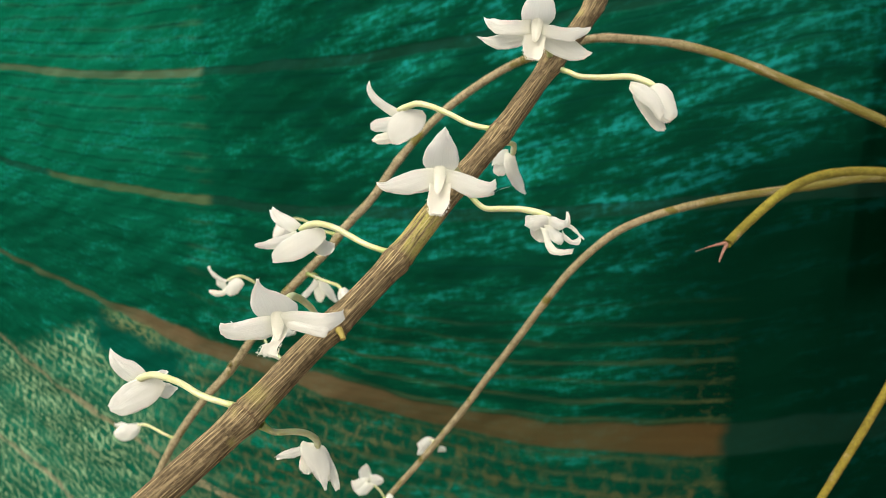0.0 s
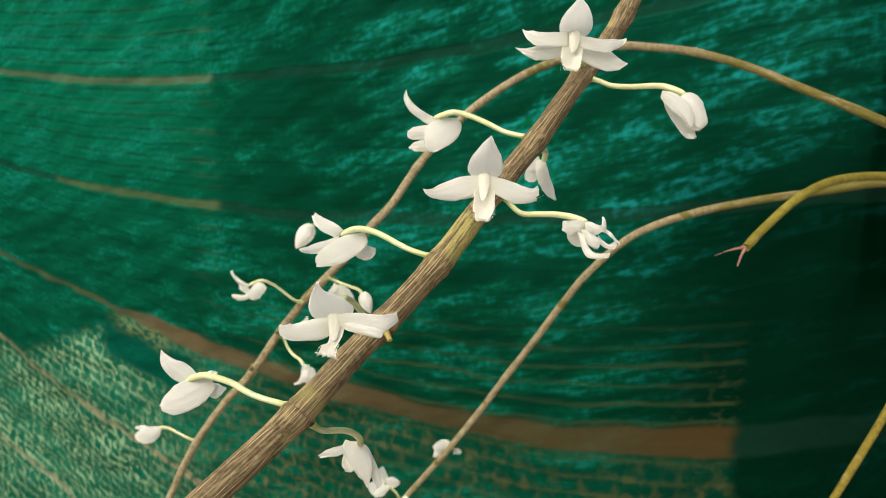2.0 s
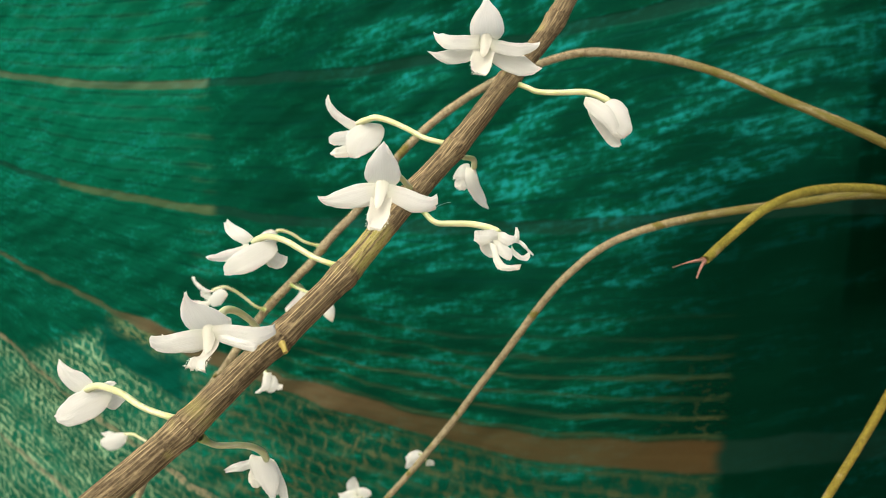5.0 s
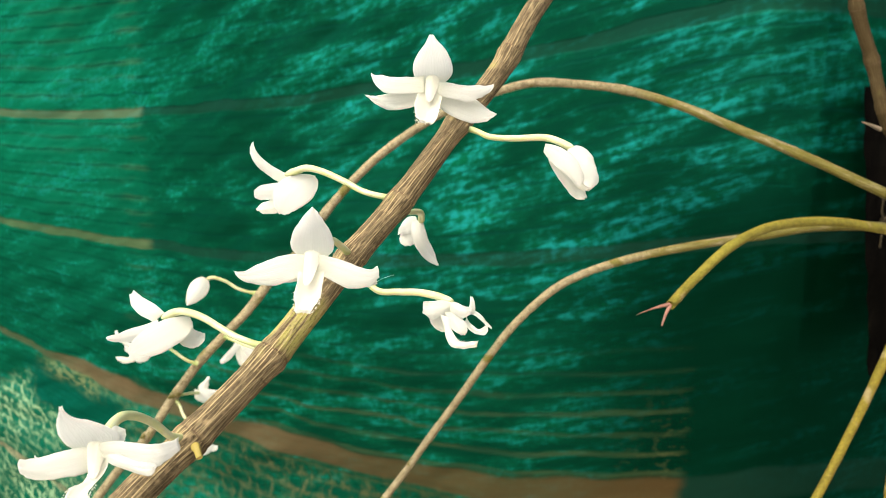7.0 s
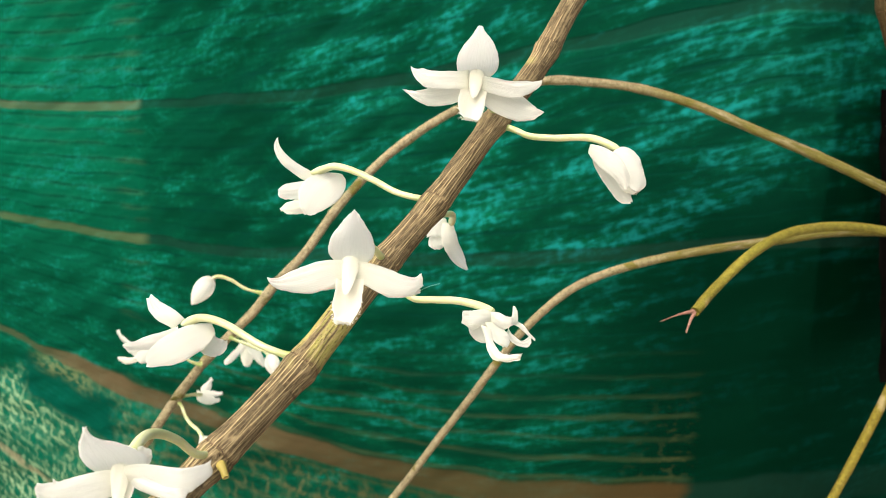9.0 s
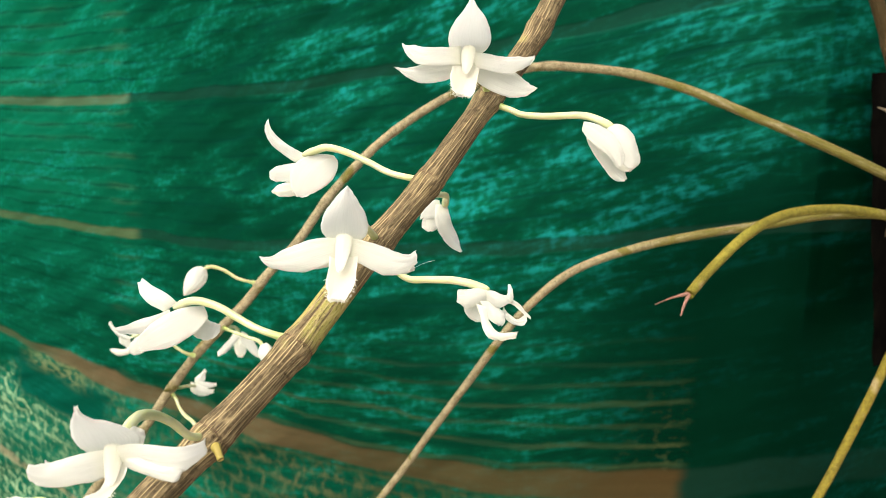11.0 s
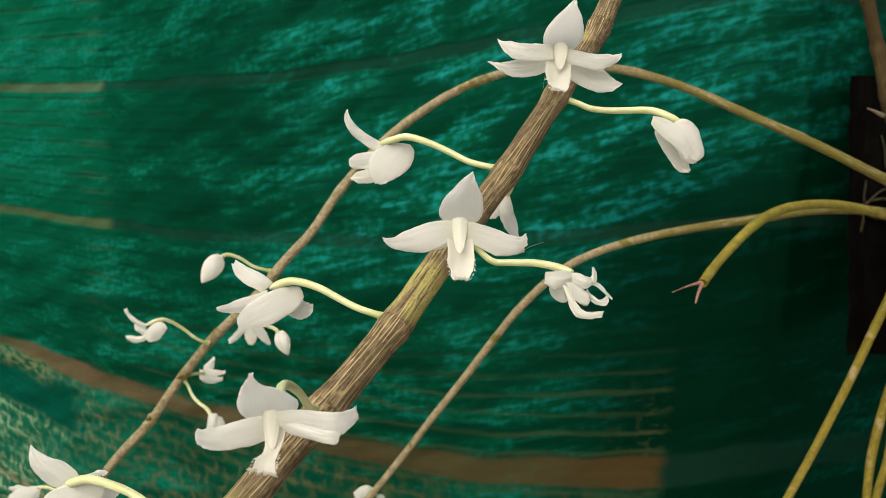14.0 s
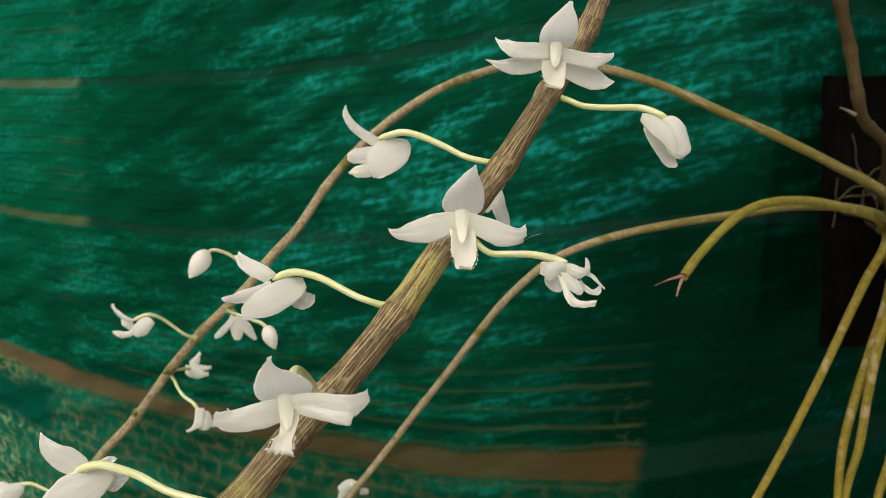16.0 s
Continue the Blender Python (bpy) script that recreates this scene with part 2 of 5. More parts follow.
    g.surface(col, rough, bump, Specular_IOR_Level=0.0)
    gl = g.t.nodes.new("ShaderNodeBsdfGlossy")
    g.put(gl, "Color", (0.04, 0.62, 0.42, 1))
    g.put(gl, "Roughness", 0.42)
    g.put(gl, "Normal", bump)
    mx = g.t.nodes.new("ShaderNodeMixShader")
    g.put(mx, 0, g.math("SUBTRACT", 0.035, g.math("MULTIPLY", second, 0.020)))
    g.t.links.new(g.b.outputs[0], mx.inputs[1])
    g.t.links.new(gl.outputs[0], mx.inputs[2])
    g.t.links.new(mx.outputs[0], g.t.nodes["Material Output"].inputs[0])
    return g.mat


def cane_material(name, pale, mid, dark, green, green_at, line=0.5, around=1.0, spans=(), browned=0.0, ribbed=False):
    """Papery dry sheath: fibres along the cane, a pale net of veins, dark specks, greenish stretches (spans of its length)."""
    g = Nodes(name)
    uv = g.coords("UV")
    ob = g.coords()
    a = around
    _, along, _ = g.split(uv)
    fine = g.noise(g.scaled(uv, (5.0 * a, 130.0, 1)), 1.0, 5.0, 0.65)
    fibre = g.noise(g.scaled(uv, (60.0 * a, 330.0, 1)), 1.0, 4.0, 0.65, 0.2)
    stripe = g.noise(g.scaled(uv, (7.0 * a, 26.0, 1)), 1.0, 4.0, 0.65, 0.4)
    blot = g.noise(g.scaled(ob, (55, 55, 55)), 1.0, 3.0, 0.5)
    grit = g.noise(g.scaled(ob, (1300, 1300, 1300)), 1.0, 3.0, 0.6)
    vo = g.t.nodes.new("ShaderNodeTexVoronoi")
    vo.feature = "DISTANCE_TO_EDGE"
    wavy = g.t.nodes.new("ShaderNodeVectorMath")
    wavy.operation = "ADD"
    nz = g.t.nodes.new("ShaderNodeTexNoise")
    g.put(nz, "Vector", g.scaled(uv, (4.0 * a, 60.0, 1)))
    g.t.links.new(g.scaled(nz.outputs["Color"], (0.3, 0.3, 0) if ribbed else (0.6, 0.6, 0)), wavy.inputs[0])
    g.t.links.new(g.scaled(uv, (26.0 * a, 50.0, 1) if ribbed else (23.0 * a, 24.0, 1)), wavy.inputs[1])
    g.put(vo, "Vector", wavy.outputs[0])
    g.put(vo, "Scale", 1.0)
    vein = g.ramp(vo.outputs["Distance"], 0.09 if ribbed else 0.12, 0.03)
    speck = g.ramp(g.noise(g.scaled(ob, (1700, 1700, 1700)), 1.0, 2.0, 0.5), 0.60, 0.68)
    across, _, _ = g.split(uv)
    drift = g.noise(g.scaled(uv, (3.0 * a, 38.0, 1)), 1.0, 3.0, 0.5)
    turn = g.math("FRACT", g.math("ADD", g.math("MULTIPLY", across, 16.0 * a), g.math("MULTIPLY", drift, 1.5)))
    broken = g.ramp(g.noise(g.scaled(uv, (22.0 * a, 70.0, 1)), 1.0, 2.0, 0.5), 0.30, 0.46)
    rib = g.math("MULTIPLY", g.ramp(g.math("ABSOLUTE", g.math("SUBTRACT", turn, 0.5)), 0.42, 0.47), broken)
    cleft = g.math("MULTIPLY", g.ramp(g.math("ABSOLUTE", g.math("SUBTRACT", turn, 0.62)), 0.14, 0.05), g.ramp(stripe, 0.56, 0.44))
    col = g.mix(g.ramp(fine, 0.30, 0.70), mid, pale)
    col = g.mix(g.math("MULTIPLY", g.ramp(stripe, 0.50, 0.36), 0.12 if ribbed else 0.40), col, tuple(0.5 * (c + d) for c, d in zip(mid, dark)))
    mottle = g.noise(g.scaled(ob, (850, 850, 850) if ribbed else (420, 420, 420)), 1.0, 4.0, 0.65)
    blotch = line * (0.55 if ribbed else 1.0)
    col = g.mix(g.math("MULTIPLY", g.ramp(mottle, 0.47, 0.60), blotch), col, tuple(1.35 * c for c in pale))
    col = g.mix(g.math("MULTIPLY", g.ramp(mottle, 0.43, 0.35), blotch * (0.5 if ribbed else 0.8)), col, dark)
    wet = g.ramp(blot, green_at, green_at + 0.10)
    for lo, hi, strength in spans:
        fade = 0.06 if hi - lo > 0.1 else 0.003
        m = g.math("MULTIPLY", g.ramp(along, lo - 0.002, lo + 0.005), g.ramp(along, hi + fade, hi - fade))
        wet = g.math("MAXIMUM", wet, g.math("MULTIPLY", g.math("MULTIPLY", m, strength), g.ramp(stripe, 0.37, 0.48) if ribbed else g.ramp(stripe, 0.34, 0.50)))
    col = g.mix(wet, col, green)
    col = g.mix(g.math("MULTIPLY", g.ramp(fibre, 0.52, 0.38), 0.06 if ribbed else 0.36), col, dark)
    col = g.mix(g.math("MULTIPLY", g.ramp(grit, 0.54, 0.66), 0.6), col, dark)
    col = g.mix(g.math("MULTIPLY", speck, line), col, dark)
    col = g.mix(g.math("MULTIPLY", cleft, g.math("MULTIPLY", g.ramp(fine, 0.45, 0.62), line * (0.08 if ribbed else 0.35))), col, dark)
    if ribbed:
        own = g.t.nodes.new("ShaderNodeAttribute")
        own.attribute_name = "rib"
        rib = g.math("MULTIPLY", g.ramp(own.outputs["Fac"], 0.55, 0.82), g.math("ADD", 0.35, g.math("MULTIPLY", broken, 0.65)))
        col = g.mix(g.math("MULTIPLY", g.ramp(own.outputs["Fac"], 0.30, 0.02), g.math("MULTIPLY", g.ramp(grit, 0.56, 0.42), 0.12)), col, dark)
        scab = g.ramp(g.noise(g.scaled(ob, (480, 480, 480)), 1.0, 5.0, 0.7), 0.55, 0.62)
        col = g.mix(g.math("MULTIPLY", scab, 0.40), col, tuple(2.2 * c for c in pale))
    vein = g.math("MAXIMUM", g.math("MULTIPLY", vein, 0.32 if ribbed else 0.45), rib)
    col = g.mix(g.math("MULTIPLY", vein, g.math("MULTIPLY", g.ramp(fine, 0.25, 0.5), line if ribbed else line * 0.3)), col, tuple(min(1, c * f) for c, f in zip(pale, (4.1, 4.2, 4.2) if ribbed else (2.4, 2.45, 2.6))))
    if browned:
        col = g.mix(g.math("MULTIPLY", g.ramp(along, browned, browned - 0.04), 0.88), col, (0.040, 0.029, 0.011))
    h = g.math("ADD", g.math("MULTIPLY", fibre, 0.2 if ribbed else 0.7), g.math("ADD", g.math("MULTIPLY", vein, 0.5), g.math("MULTIPLY", grit, 0.6 if ribbed else 0.35)))
    return g.surface(col, 0.7 if ribbed else 0.6, g.bump(h, 0.8 if ribbed else 0.5, 0.0008), Specular_IOR_Level=0.1)


def petal_material(name, base, veins=0.06, through_light=0.68, sheer=0.06, throat=0.0):
    """Thin waxy petal: fine veins along it, light passes through."""
    g = Nodes(name)
    uv = g.coords("UV")
    run = g.noise(g.scaled(uv, (1.6, 26.0, 1)), 1.0, 3.0, 0.6)
    ob = g.noise(g.coords(), 140.0, 3.0)
    col = g.mix(g.math("MULTIPLY", g.ramp(run, 0.42, 0.62), veins * 3), base, tuple(c * f for c, f in zip(base, (0.86, 0.87, 0.84))))
    col = g.mix(g.math("MULTIPLY", g.ramp(ob, 0.55, 0.75), 0.10), col, tuple(c * f for c, f in zip(base, (0.93, 0.88, 0.74))))
    down, _, _ = g.split(uv)
    col = g.mix(g.math("MULTIPLY", g.ramp(g.math("ADD", down, g.math("MULTIPLY", run, 0.15)), 0.30, 0.08), throat), col, tuple(c * f for c, f in zip(base, (0.99, 0.98, 0.84))))
    bump = g.bump(g.math("ADD", g.math("MULTIPLY", run, 1.0), g.math("MULTIPLY", ob, 0.4)), 0.35, 0.0006)
    g.surface(col, 0.5, bump, Specular_IOR_Level=0.25)
    tr = g.t.nodes.new("ShaderNodeBsdfTranslucent")
    g.put(tr, "Color", g.mix(0.75, col, (0.958, 0.968, 0.938)))
    g.put(tr, "Normal", bump)
    mx = g.t.nodes.new("ShaderNodeMixShader")
    g.put(mx, 0, through_light)
    g.t.links.new(g.b.outputs[0], mx.inputs[1])
    g.t.links.new(tr.outputs[0], mx.inputs[2])
    clear = g.t.nodes.new("ShaderNodeBsdfTransparent")
    thin = g.t.nodes.new("ShaderNodeMixShader")
    g.put(thin, 0, sheer)
    g.t.links.new(mx.outputs[0], thin.inputs[1])
    g.t.links.new(clear.outputs[0], thin.inputs[2])
    g.t.links.new(thin.outputs[0], g.t.nodes["Material Output"].inputs[0])
    return g.mat


def stalk_material():
    g = Nodes("flower_stalk")
    uv = g.coords("UV")
    n1 = g.noise(g.scaled(uv, (3.0, 120.0, 1)), 1.0, 3.0)
    _, along, _ = g.split(uv)
    col = g.mix(g.ramp(n1, 0.3, 0.7), (0.32, 0.355, 0.18), (0.40, 0.43, 0.26))
    col = g.mix(g.math("MULTIPLY", g.ramp(along, 0.010, 0.002), 0.7), col, (0.17, 0.23, 0.04))
    return g.surface(col, 0.42, g.bump(n1, 0.25, 0.0004), Subsurface_Weight=0.6, Subsurface_Radius=(0.6, 0.65, 0.3), Subsurface_Scale=0.003)


def board_material():
    g = Nodes("dark_wood")
    ob = g.coords()
    grain = g.noise(g.scaled(ob, (60, 60, 9)), 1.0, 5.0, 0.65, 0.5)
    dirt = g.noise(ob, 24.0, 4.0)
    col = g.mix(g.ramp(grain, 0.35, 0.7), (0.0006, 0.0006, 0.0005), (0.002, 0.0018, 0.0013))
    col = g.mix(g.math("MULTIPLY", g.ramp(dirt, 0.58, 0.72), 0.6), col, (0.013, 0.0115, 0.006))
    return g.surface(col, 0.95, g.bump(g.math("ADD", grain, dirt), 0.9, 0.004), Specular_IOR_Level=0.02)


def ground_material():
    g = Nodes("soil")
    ob = g.coords()
    n1, n2 = g.noise(ob, 3.0, 6.0), g.noise(ob, 60.0, 4.0)
    # kept pale so that the ground bounces fill light onto undersides
    col = g.mix(g.ramp(n1, 0.35, 0.65), (0.38, 0.33, 0.26), (0.50, 0.44, 0.36))
    col = g.mix(g.math("MULTIPLY", n2, 0.4), col, (0.27, 0.23, 0.18))
    return g.surface(col, 0.95, g.bump(n2, 0.6, 0.02))


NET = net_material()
CANE_YOUNG = cane_material("yellow_cane", (0.185, 0.168, 0.026), (0.105, 0.098, 0.014), (0.075, 0.05, 0.010), (0.24, 0.19, 0.075), 0.56, 0.3, 0.7)
CANE_DROOP = cane_material("olive_cane", (0.175, 0.148, 0.020), (0.098, 0.086, 0.011), (0.05, 0.035, 0.01), (0.24, 0.20, 0.10), 0.56, 0.3, 0.7)
WHITE = petal_material("petal_white", (0.708, 0.724, 0.698), 0.16, 0.72, 0.06, 0.7)
CREAM = petal_material("lip_cream", (0.74, 0.745, 0.675), 0.08, 0.70)
COLUMN = petal_material("column_cream", (0.73, 0.735, 0.645), 0.05, 0.72, 0.06)
STALK = stalk_material()
WOOD = board_material()
BOUNCE_SOIL = ground_material()
ROOT = cane_material("root", (0.030, 0.026, 0.013), (0.017, 0.014, 0.008), (0.008, 0.006, 0.004), (0.036, 0.036, 0.010), 0.62, 0.1, 0.5)
RED = petal_material("red_tip", (0.22, 0.115, 0.085), 0.05, 0.1, 0.0)
BRACT = petal_material("bract_straw", (0.16, 0.13, 0.085), 0.06, 0.2, 0.0)
SILK = petal_material("silk", (0.5, 0.55, 0.52), 0.02, 0.3, 0.3)
STUB = petal_material("stub_ochre", (0.27, 0.22, 0.05), 0.05, 0.1, 0.0)

# ---- mesh helpers ----
PLACE = {}


def thing(name, at, label, category, group="", kind=""):
    ob = new(name)
    ob.empty_display_size = 0.02
    ob.location = at
    PLACE[ob.name] = Vector(at)
    return tagged(ob, label, category, group, kind)


def part(name, verts, faces, uvs, material, parent, label="", at=None, smooth=True):
    """One mesh object from world-space points, with its origin at 'at' and parented by offset alone."""
    at = Vector(at) if at is not None else Vector(verts[0])
    me = bpy.data.meshes.new(name)
    me.from_pydata([tuple(Vector(p) - at) for p in verts], [], faces)
    if uvs is not None:
        layer = me.uv_layers.new(name="UVMap")
        idx = np.empty(len(me.loops), dtype=np.int32)
        me.loops.foreach_get("vertex_index", idx)
        layer.data.foreach_set("uv", np.asarray(uvs, dtype=np.float32)[idx].ravel())
    me.materials.append(material)
    if smooth:
        me.polygons.foreach_set("use_smooth", np.ones(len(me.polygons), dtype=bool))
    me.update()
    ob = new(name, me)
    base = PLACE[parent.name] if parent else Vector((0, 0, 0))
    ob.location = at - base
    if parent:
        ob.parent = parent
    PLACE[ob.name] = at
    if label:
        tagged(ob, label)
    return ob


def bez(c, s):
    a, b, d, e = c
    r = 1 - s
    return a * (r * r * r) + b * (3 * r * r * s) + d * (3 * r * s * s) + e * (s * s * s)


def spline(points, step):
    """Even points along a Catmull-Rom curve through the given points."""
    P = [Vector(p) for p in points]
    P = [P[0] * 2 - P[1]] + P + [P[-1] * 2 - P[-2]]
    dense = []
    for i in range(1, len(P) - 2):
        a, b, c, d = P[i - 1], P[i], P[i + 1], P[i + 2]
        for k in range(24):
            t = k / 24
            dense.append(0.5 * (2 * b + (c - a) * t + (2 * a - 5 * b + 4 * c - d) * t * t + (3 * b - a - 3 * c + d) * t ** 3))
    dense.append(P[-2])
    out, need = [dense[0]], step
    for a, b in zip(dense, dense[1:]):
        seg = (b - a).length
        while need <= seg:
            out.append(a.lerp(b, need / seg))
            need += step
        need -= seg
    return out


def tube(path, radius, sides=10, shape=None):
    """Verts, faces and UVs of a closed tube; radius(k, s) by index and length, shape(angle, s) multiplies it."""
    n = len(path)
    verts, uvs, faces, s = [], [], [], 0.0
    up = Vector((0.13, 0.21, 1)).normalized()
    for k in range(n):
        tan = (path[min(k + 1, n - 1)] - path[max(k - 1, 0)]).normalized()
        if k:
            s += (path[k] - path[k - 1]).length
        side = (up - tan * up.dot(tan)).normalized()
        up = side
        other = tan.cross(side)
        r = radius(k, s)
        for j in range(sides + 1):
            a = 2 * math.pi * j / sides
            rr = r * (shape(a, s) if shape else 1)
            verts.append(path[k] + side * (math.cos(a) * rr) + other * (math.sin(a) * rr))
            uvs.append((j / sides, s))
    w = sides + 1
    for k in range(n - 1):
        for j in range(sides):
            faces.append((k * w + j, (k + 1) * w + j, (k + 1) * w + j + 1, k * w + j + 1))
    faces.append(tuple(range(sides - 1, -1, -1)))
    faces.append(tuple((n - 1) * w + j for j in range(sides)))
    return verts, faces, uvs


def shell(U, L, bulge, thick, nu=12, nw=8, ruffle=0.0, seed=0, power=1.0):
    """A thin closed blade between two cubic edges U and L, swelling by the vector bulge in its middle."""
    grid = []
    for i in range(nu + 1):
        s = i / nu
        a, b = bez(U, s), bez(L, s)
        row = []
        for j in range(nw + 1):
            w = j / nw
            p = a.lerp(b, w) + bulge * (math.sin(math.pi * w) ** power * math.sin(math.pi * min(1, 0.08 + s * 0.9)))
            if ruffle:
                p = p + Vector((0, -1, 0.25)) * (0.32 * ruffle * noise.noise((w * 6.5 + seed, s * 1.6, seed * 2.3)) * min(1, 4 * s))
                e = abs(2 * w - 1) ** 2 * (0.3 + s)
                p = p + Vector(noise.noise_vector((s * 3.1 + seed, w * 2.3, seed * 1.7))) * ruffle * (0.35 + e)
                p = p + Vector(noise.noise_vector((s * 13 + seed, w * 5.0, seed))) * ruffle * (0.4 * e)
            row.append(p)
        grid.append(row)
    verts, uvs, faces = [], [], []
    for sign in (1, -1):
        for i in range(nu + 1):
            for j in range(nw + 1):
                di = grid[min(i + 1, nu)][j] - grid[max(i - 1, 0)][j]
                dj = grid[i][min(j + 1, nw)] - grid[i][max(j - 1, 0)]
                nrm = di.cross(dj)
                nrm = nrm.normalized() if nrm.length > 1e-12 else Vector((0, 0, 1))
                edge = min(1.0, 0.35 + 1.6 * min(j, nw - j) / nw + 0.0) * (0.5 if i == nu else 1)
                verts.append(grid[i][j] + nrm * (sign * thick * 0.5 * edge))
                uvs.append((i / nu, j / nw))
    w, off = nw + 1, (nu + 1) * (nw + 1)
    for i in range(nu):
        for j in range(nw):
            q = (i * w + j, i * w + j + 1, (i + 1) * w + j + 1, (i + 1) * w + j)
            faces.append(q)
            faces.append(tuple(off + k for k in reversed(q)))
    rim = [j for j in range(w)] + [i * w + nw for i in range(1, nu + 1)] + [nu * w + j for j in range(nw - 1, -1, -1)] + [i * w for i in range(nu - 1, 0, -1)]
    for a, b in zip(rim, rim[1:] + rim[:1]):
        faces.append((b, a, off + a, off + b))
    return verts, faces, uvs


# ---- setting: ground and hanging net ----
gx = 400.0
# out of view; added as a floor and as a reflector from below
ground = part("ground", [(-gx, -gx, 0), (gx, -gx, 0), (gx, gx, 0), (-gx, gx, 0)], [(0, 1, 2, 3)], None, BOUNCE_SOIL, None, at=(0, 0, 0))
tagged(ground, "unseen soil under the hanging net, paled to bounce light up", "ground", kind="structure")


def net_y(x, z):
    xs = x if x < 0.32 else 0.32 + 0.1 * math.tanh((x - 0.32) / 0.1)
    back = 0.5 * max(0.0, x - 0.37) ** 2 / (max(0.0, x - 0.37) + 0.05)
    return 1.491 - 0.836 * xs - 0.263 * z + back


def net_z(x, v):
    """Height of the row v at x: the rows rise towards the far side and a little at the near side."""
    k = 0.136 if v > BAND_B else 0.136 + 0.034 * min(1.5, (BAND_B - v) / 0.29)
    rise = k * max(0.0, 0.1 - x) ** 1.7
    right = 0.055 * max(0.0, min(1.0, (x - 0.15) / 0.25)) ** 1.5 * max(0.0, min(1.0, (1.5 - v) / 0.4))
    fade = max(0.0, min(1.0, (v - 0.02) / 0.4))
    return v + (rise + right) * fade


def net_sheet():
    xs = np.concatenate([np.linspace(-2.6, -1.35, 40, endpoint=False), np.linspace(-1.35, 0.62, 330, endpoint=False), np.linspace(0.62, 1.4, 26)])
    vs = np.concatenate([np.linspace(0.0, 0.55, 55, endpoint=False), np.linspace(0.55, 1.85, 470, endpoint=False), np.linspace(1.85, 2.4, 30)])
    verts, uvs = [], []
    out = Vector((-0.62, -0.76, -0.2)).normalized()
    for v in vs:
        for x in xs:
            z = net_z(x, v)
            y = net_y(x, z)
            s = x * 1.3
            d = 0.022 * (noise.noise((s * 2.2, v * 3.0, 1.3)))
            calm = 1 - 0.75 * max(0.0, min(1.0, (x - 0.02) / 0.25))
            d += 0.009 * calm * noise.noise((s * 6.0 + v * 4.0, v * 20.0 - s * 9.0, 4.1))
            d += 0.0022 * calm * noise.noise((s * 24.0, v * 55.0 - s * 20.0, 7.7))
            d += 0.0002 * max(0.0, calm - 0.25) * math.sin(v / 0.0125 * 2 * math.pi + 1.5 * noise.noise((s * 3, v * 4, 2.0)))
            if x > 0.44:
                d = min(d, 0.0)
            p = Vector((x, y, z)) + out * d
            verts.append((p.x, p.y, max(p.z, 0.0)))
            uvs.append((x, v))
    w = len(xs)
    faces = [(i * w + j, i * w + j + 1, (i + 1) * w + j + 1, (i + 1) * w + j) for i in range(len(vs) - 1) for j in range(w - 1)]
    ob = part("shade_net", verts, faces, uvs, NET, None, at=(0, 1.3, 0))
    return tagged(ob, "green woven plastic shade net with brown bands, hanging in folds", "shade net", kind="structure")


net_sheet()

# ---- mounting board ----
BASE = Vector((0.535, 0.772, 1.39))


def board():
    """A thick slab of dark weathered wood, leaning with the net."""
    tl, bl = Vector((0.4607, 0.7559, 1.5278)), Vector((0.4768, 0.7914, 1.2614))
    across, deep = Vector((0.17, 0.0, 0.006)), Vector((0.016, 0.019, 0.003))
    n1, n2 = 22, 16
    verts, faces = [], []

    def face(o, a, b, na, nb):
        start = len(verts)
        for i in range(na + 1):
            for j in range(nb + 1):
                p = o + a * (i / na) + b * (j / nb)
                k = Vector(noise.noise_vector(p * 45)) * 0.0022 + Vector(noise.noise_vector(p * 160)) * 0.0009
                verts.append(p + k)
        for i in range(na):
            for j in range(nb):
                q = start + i * (nb + 1) + j
                faces.append((q, q + nb + 1, q + nb + 2, q + 1))

    down = bl - tl
    face(tl, across, down, n2, n1)
    face(tl + deep, down, across, n1, n2)
    face(tl, down, deep, n1, 3)
    face(tl + across, deep, down, 3, n1)
    face(tl, deep, across, 3, n2)
    face(tl + down, across, deep, n2, 3)
    ob = part("mounting_board", verts, faces, None, WOOD, None, at=(tl + bl) / 2, smooth=False)
    return tagged(ob, "nearly black weathered wooden board against the net", "board")


board()

# ---- the orchid ----
orchid = thing("orchid", BASE, "orchid with bare brown canes and small white flowers on a board", "orchid plant")


def rib_rings(sides, length, step, count, seed):
    """Raised veins of a papery sheath: ring by ring, how far each point of a tube stands on a vein (0 to 1)."""
    angles = np.arange(sides + 1) * 2 * math.pi / sides
    out = []
    for i in range(int(length / step) + 3):
        s = i * step
        ring = np.zeros(sides + 1)
        for k in range(count):
            at = 2 * math.pi * (k + 0.7 * noise.noise((k * 3.1, seed, s * 22)) + 0.25 * noise.noise((k * 1.7, seed + 5, s * 110))) / count
            strong = 0.25 + 0.75 * max(0.0, min(1.0, 0.75 + 1.6 * noise.noise((k * 5.3, s * 60, seed))))
            d = np.abs((angles - at + math.pi) % (2 * math.pi) - math.pi)
            ring = np.maximum(ring, strong * np.exp(-(d / 0.046) ** 2))
        out.append(ring)
    return np.array(out)


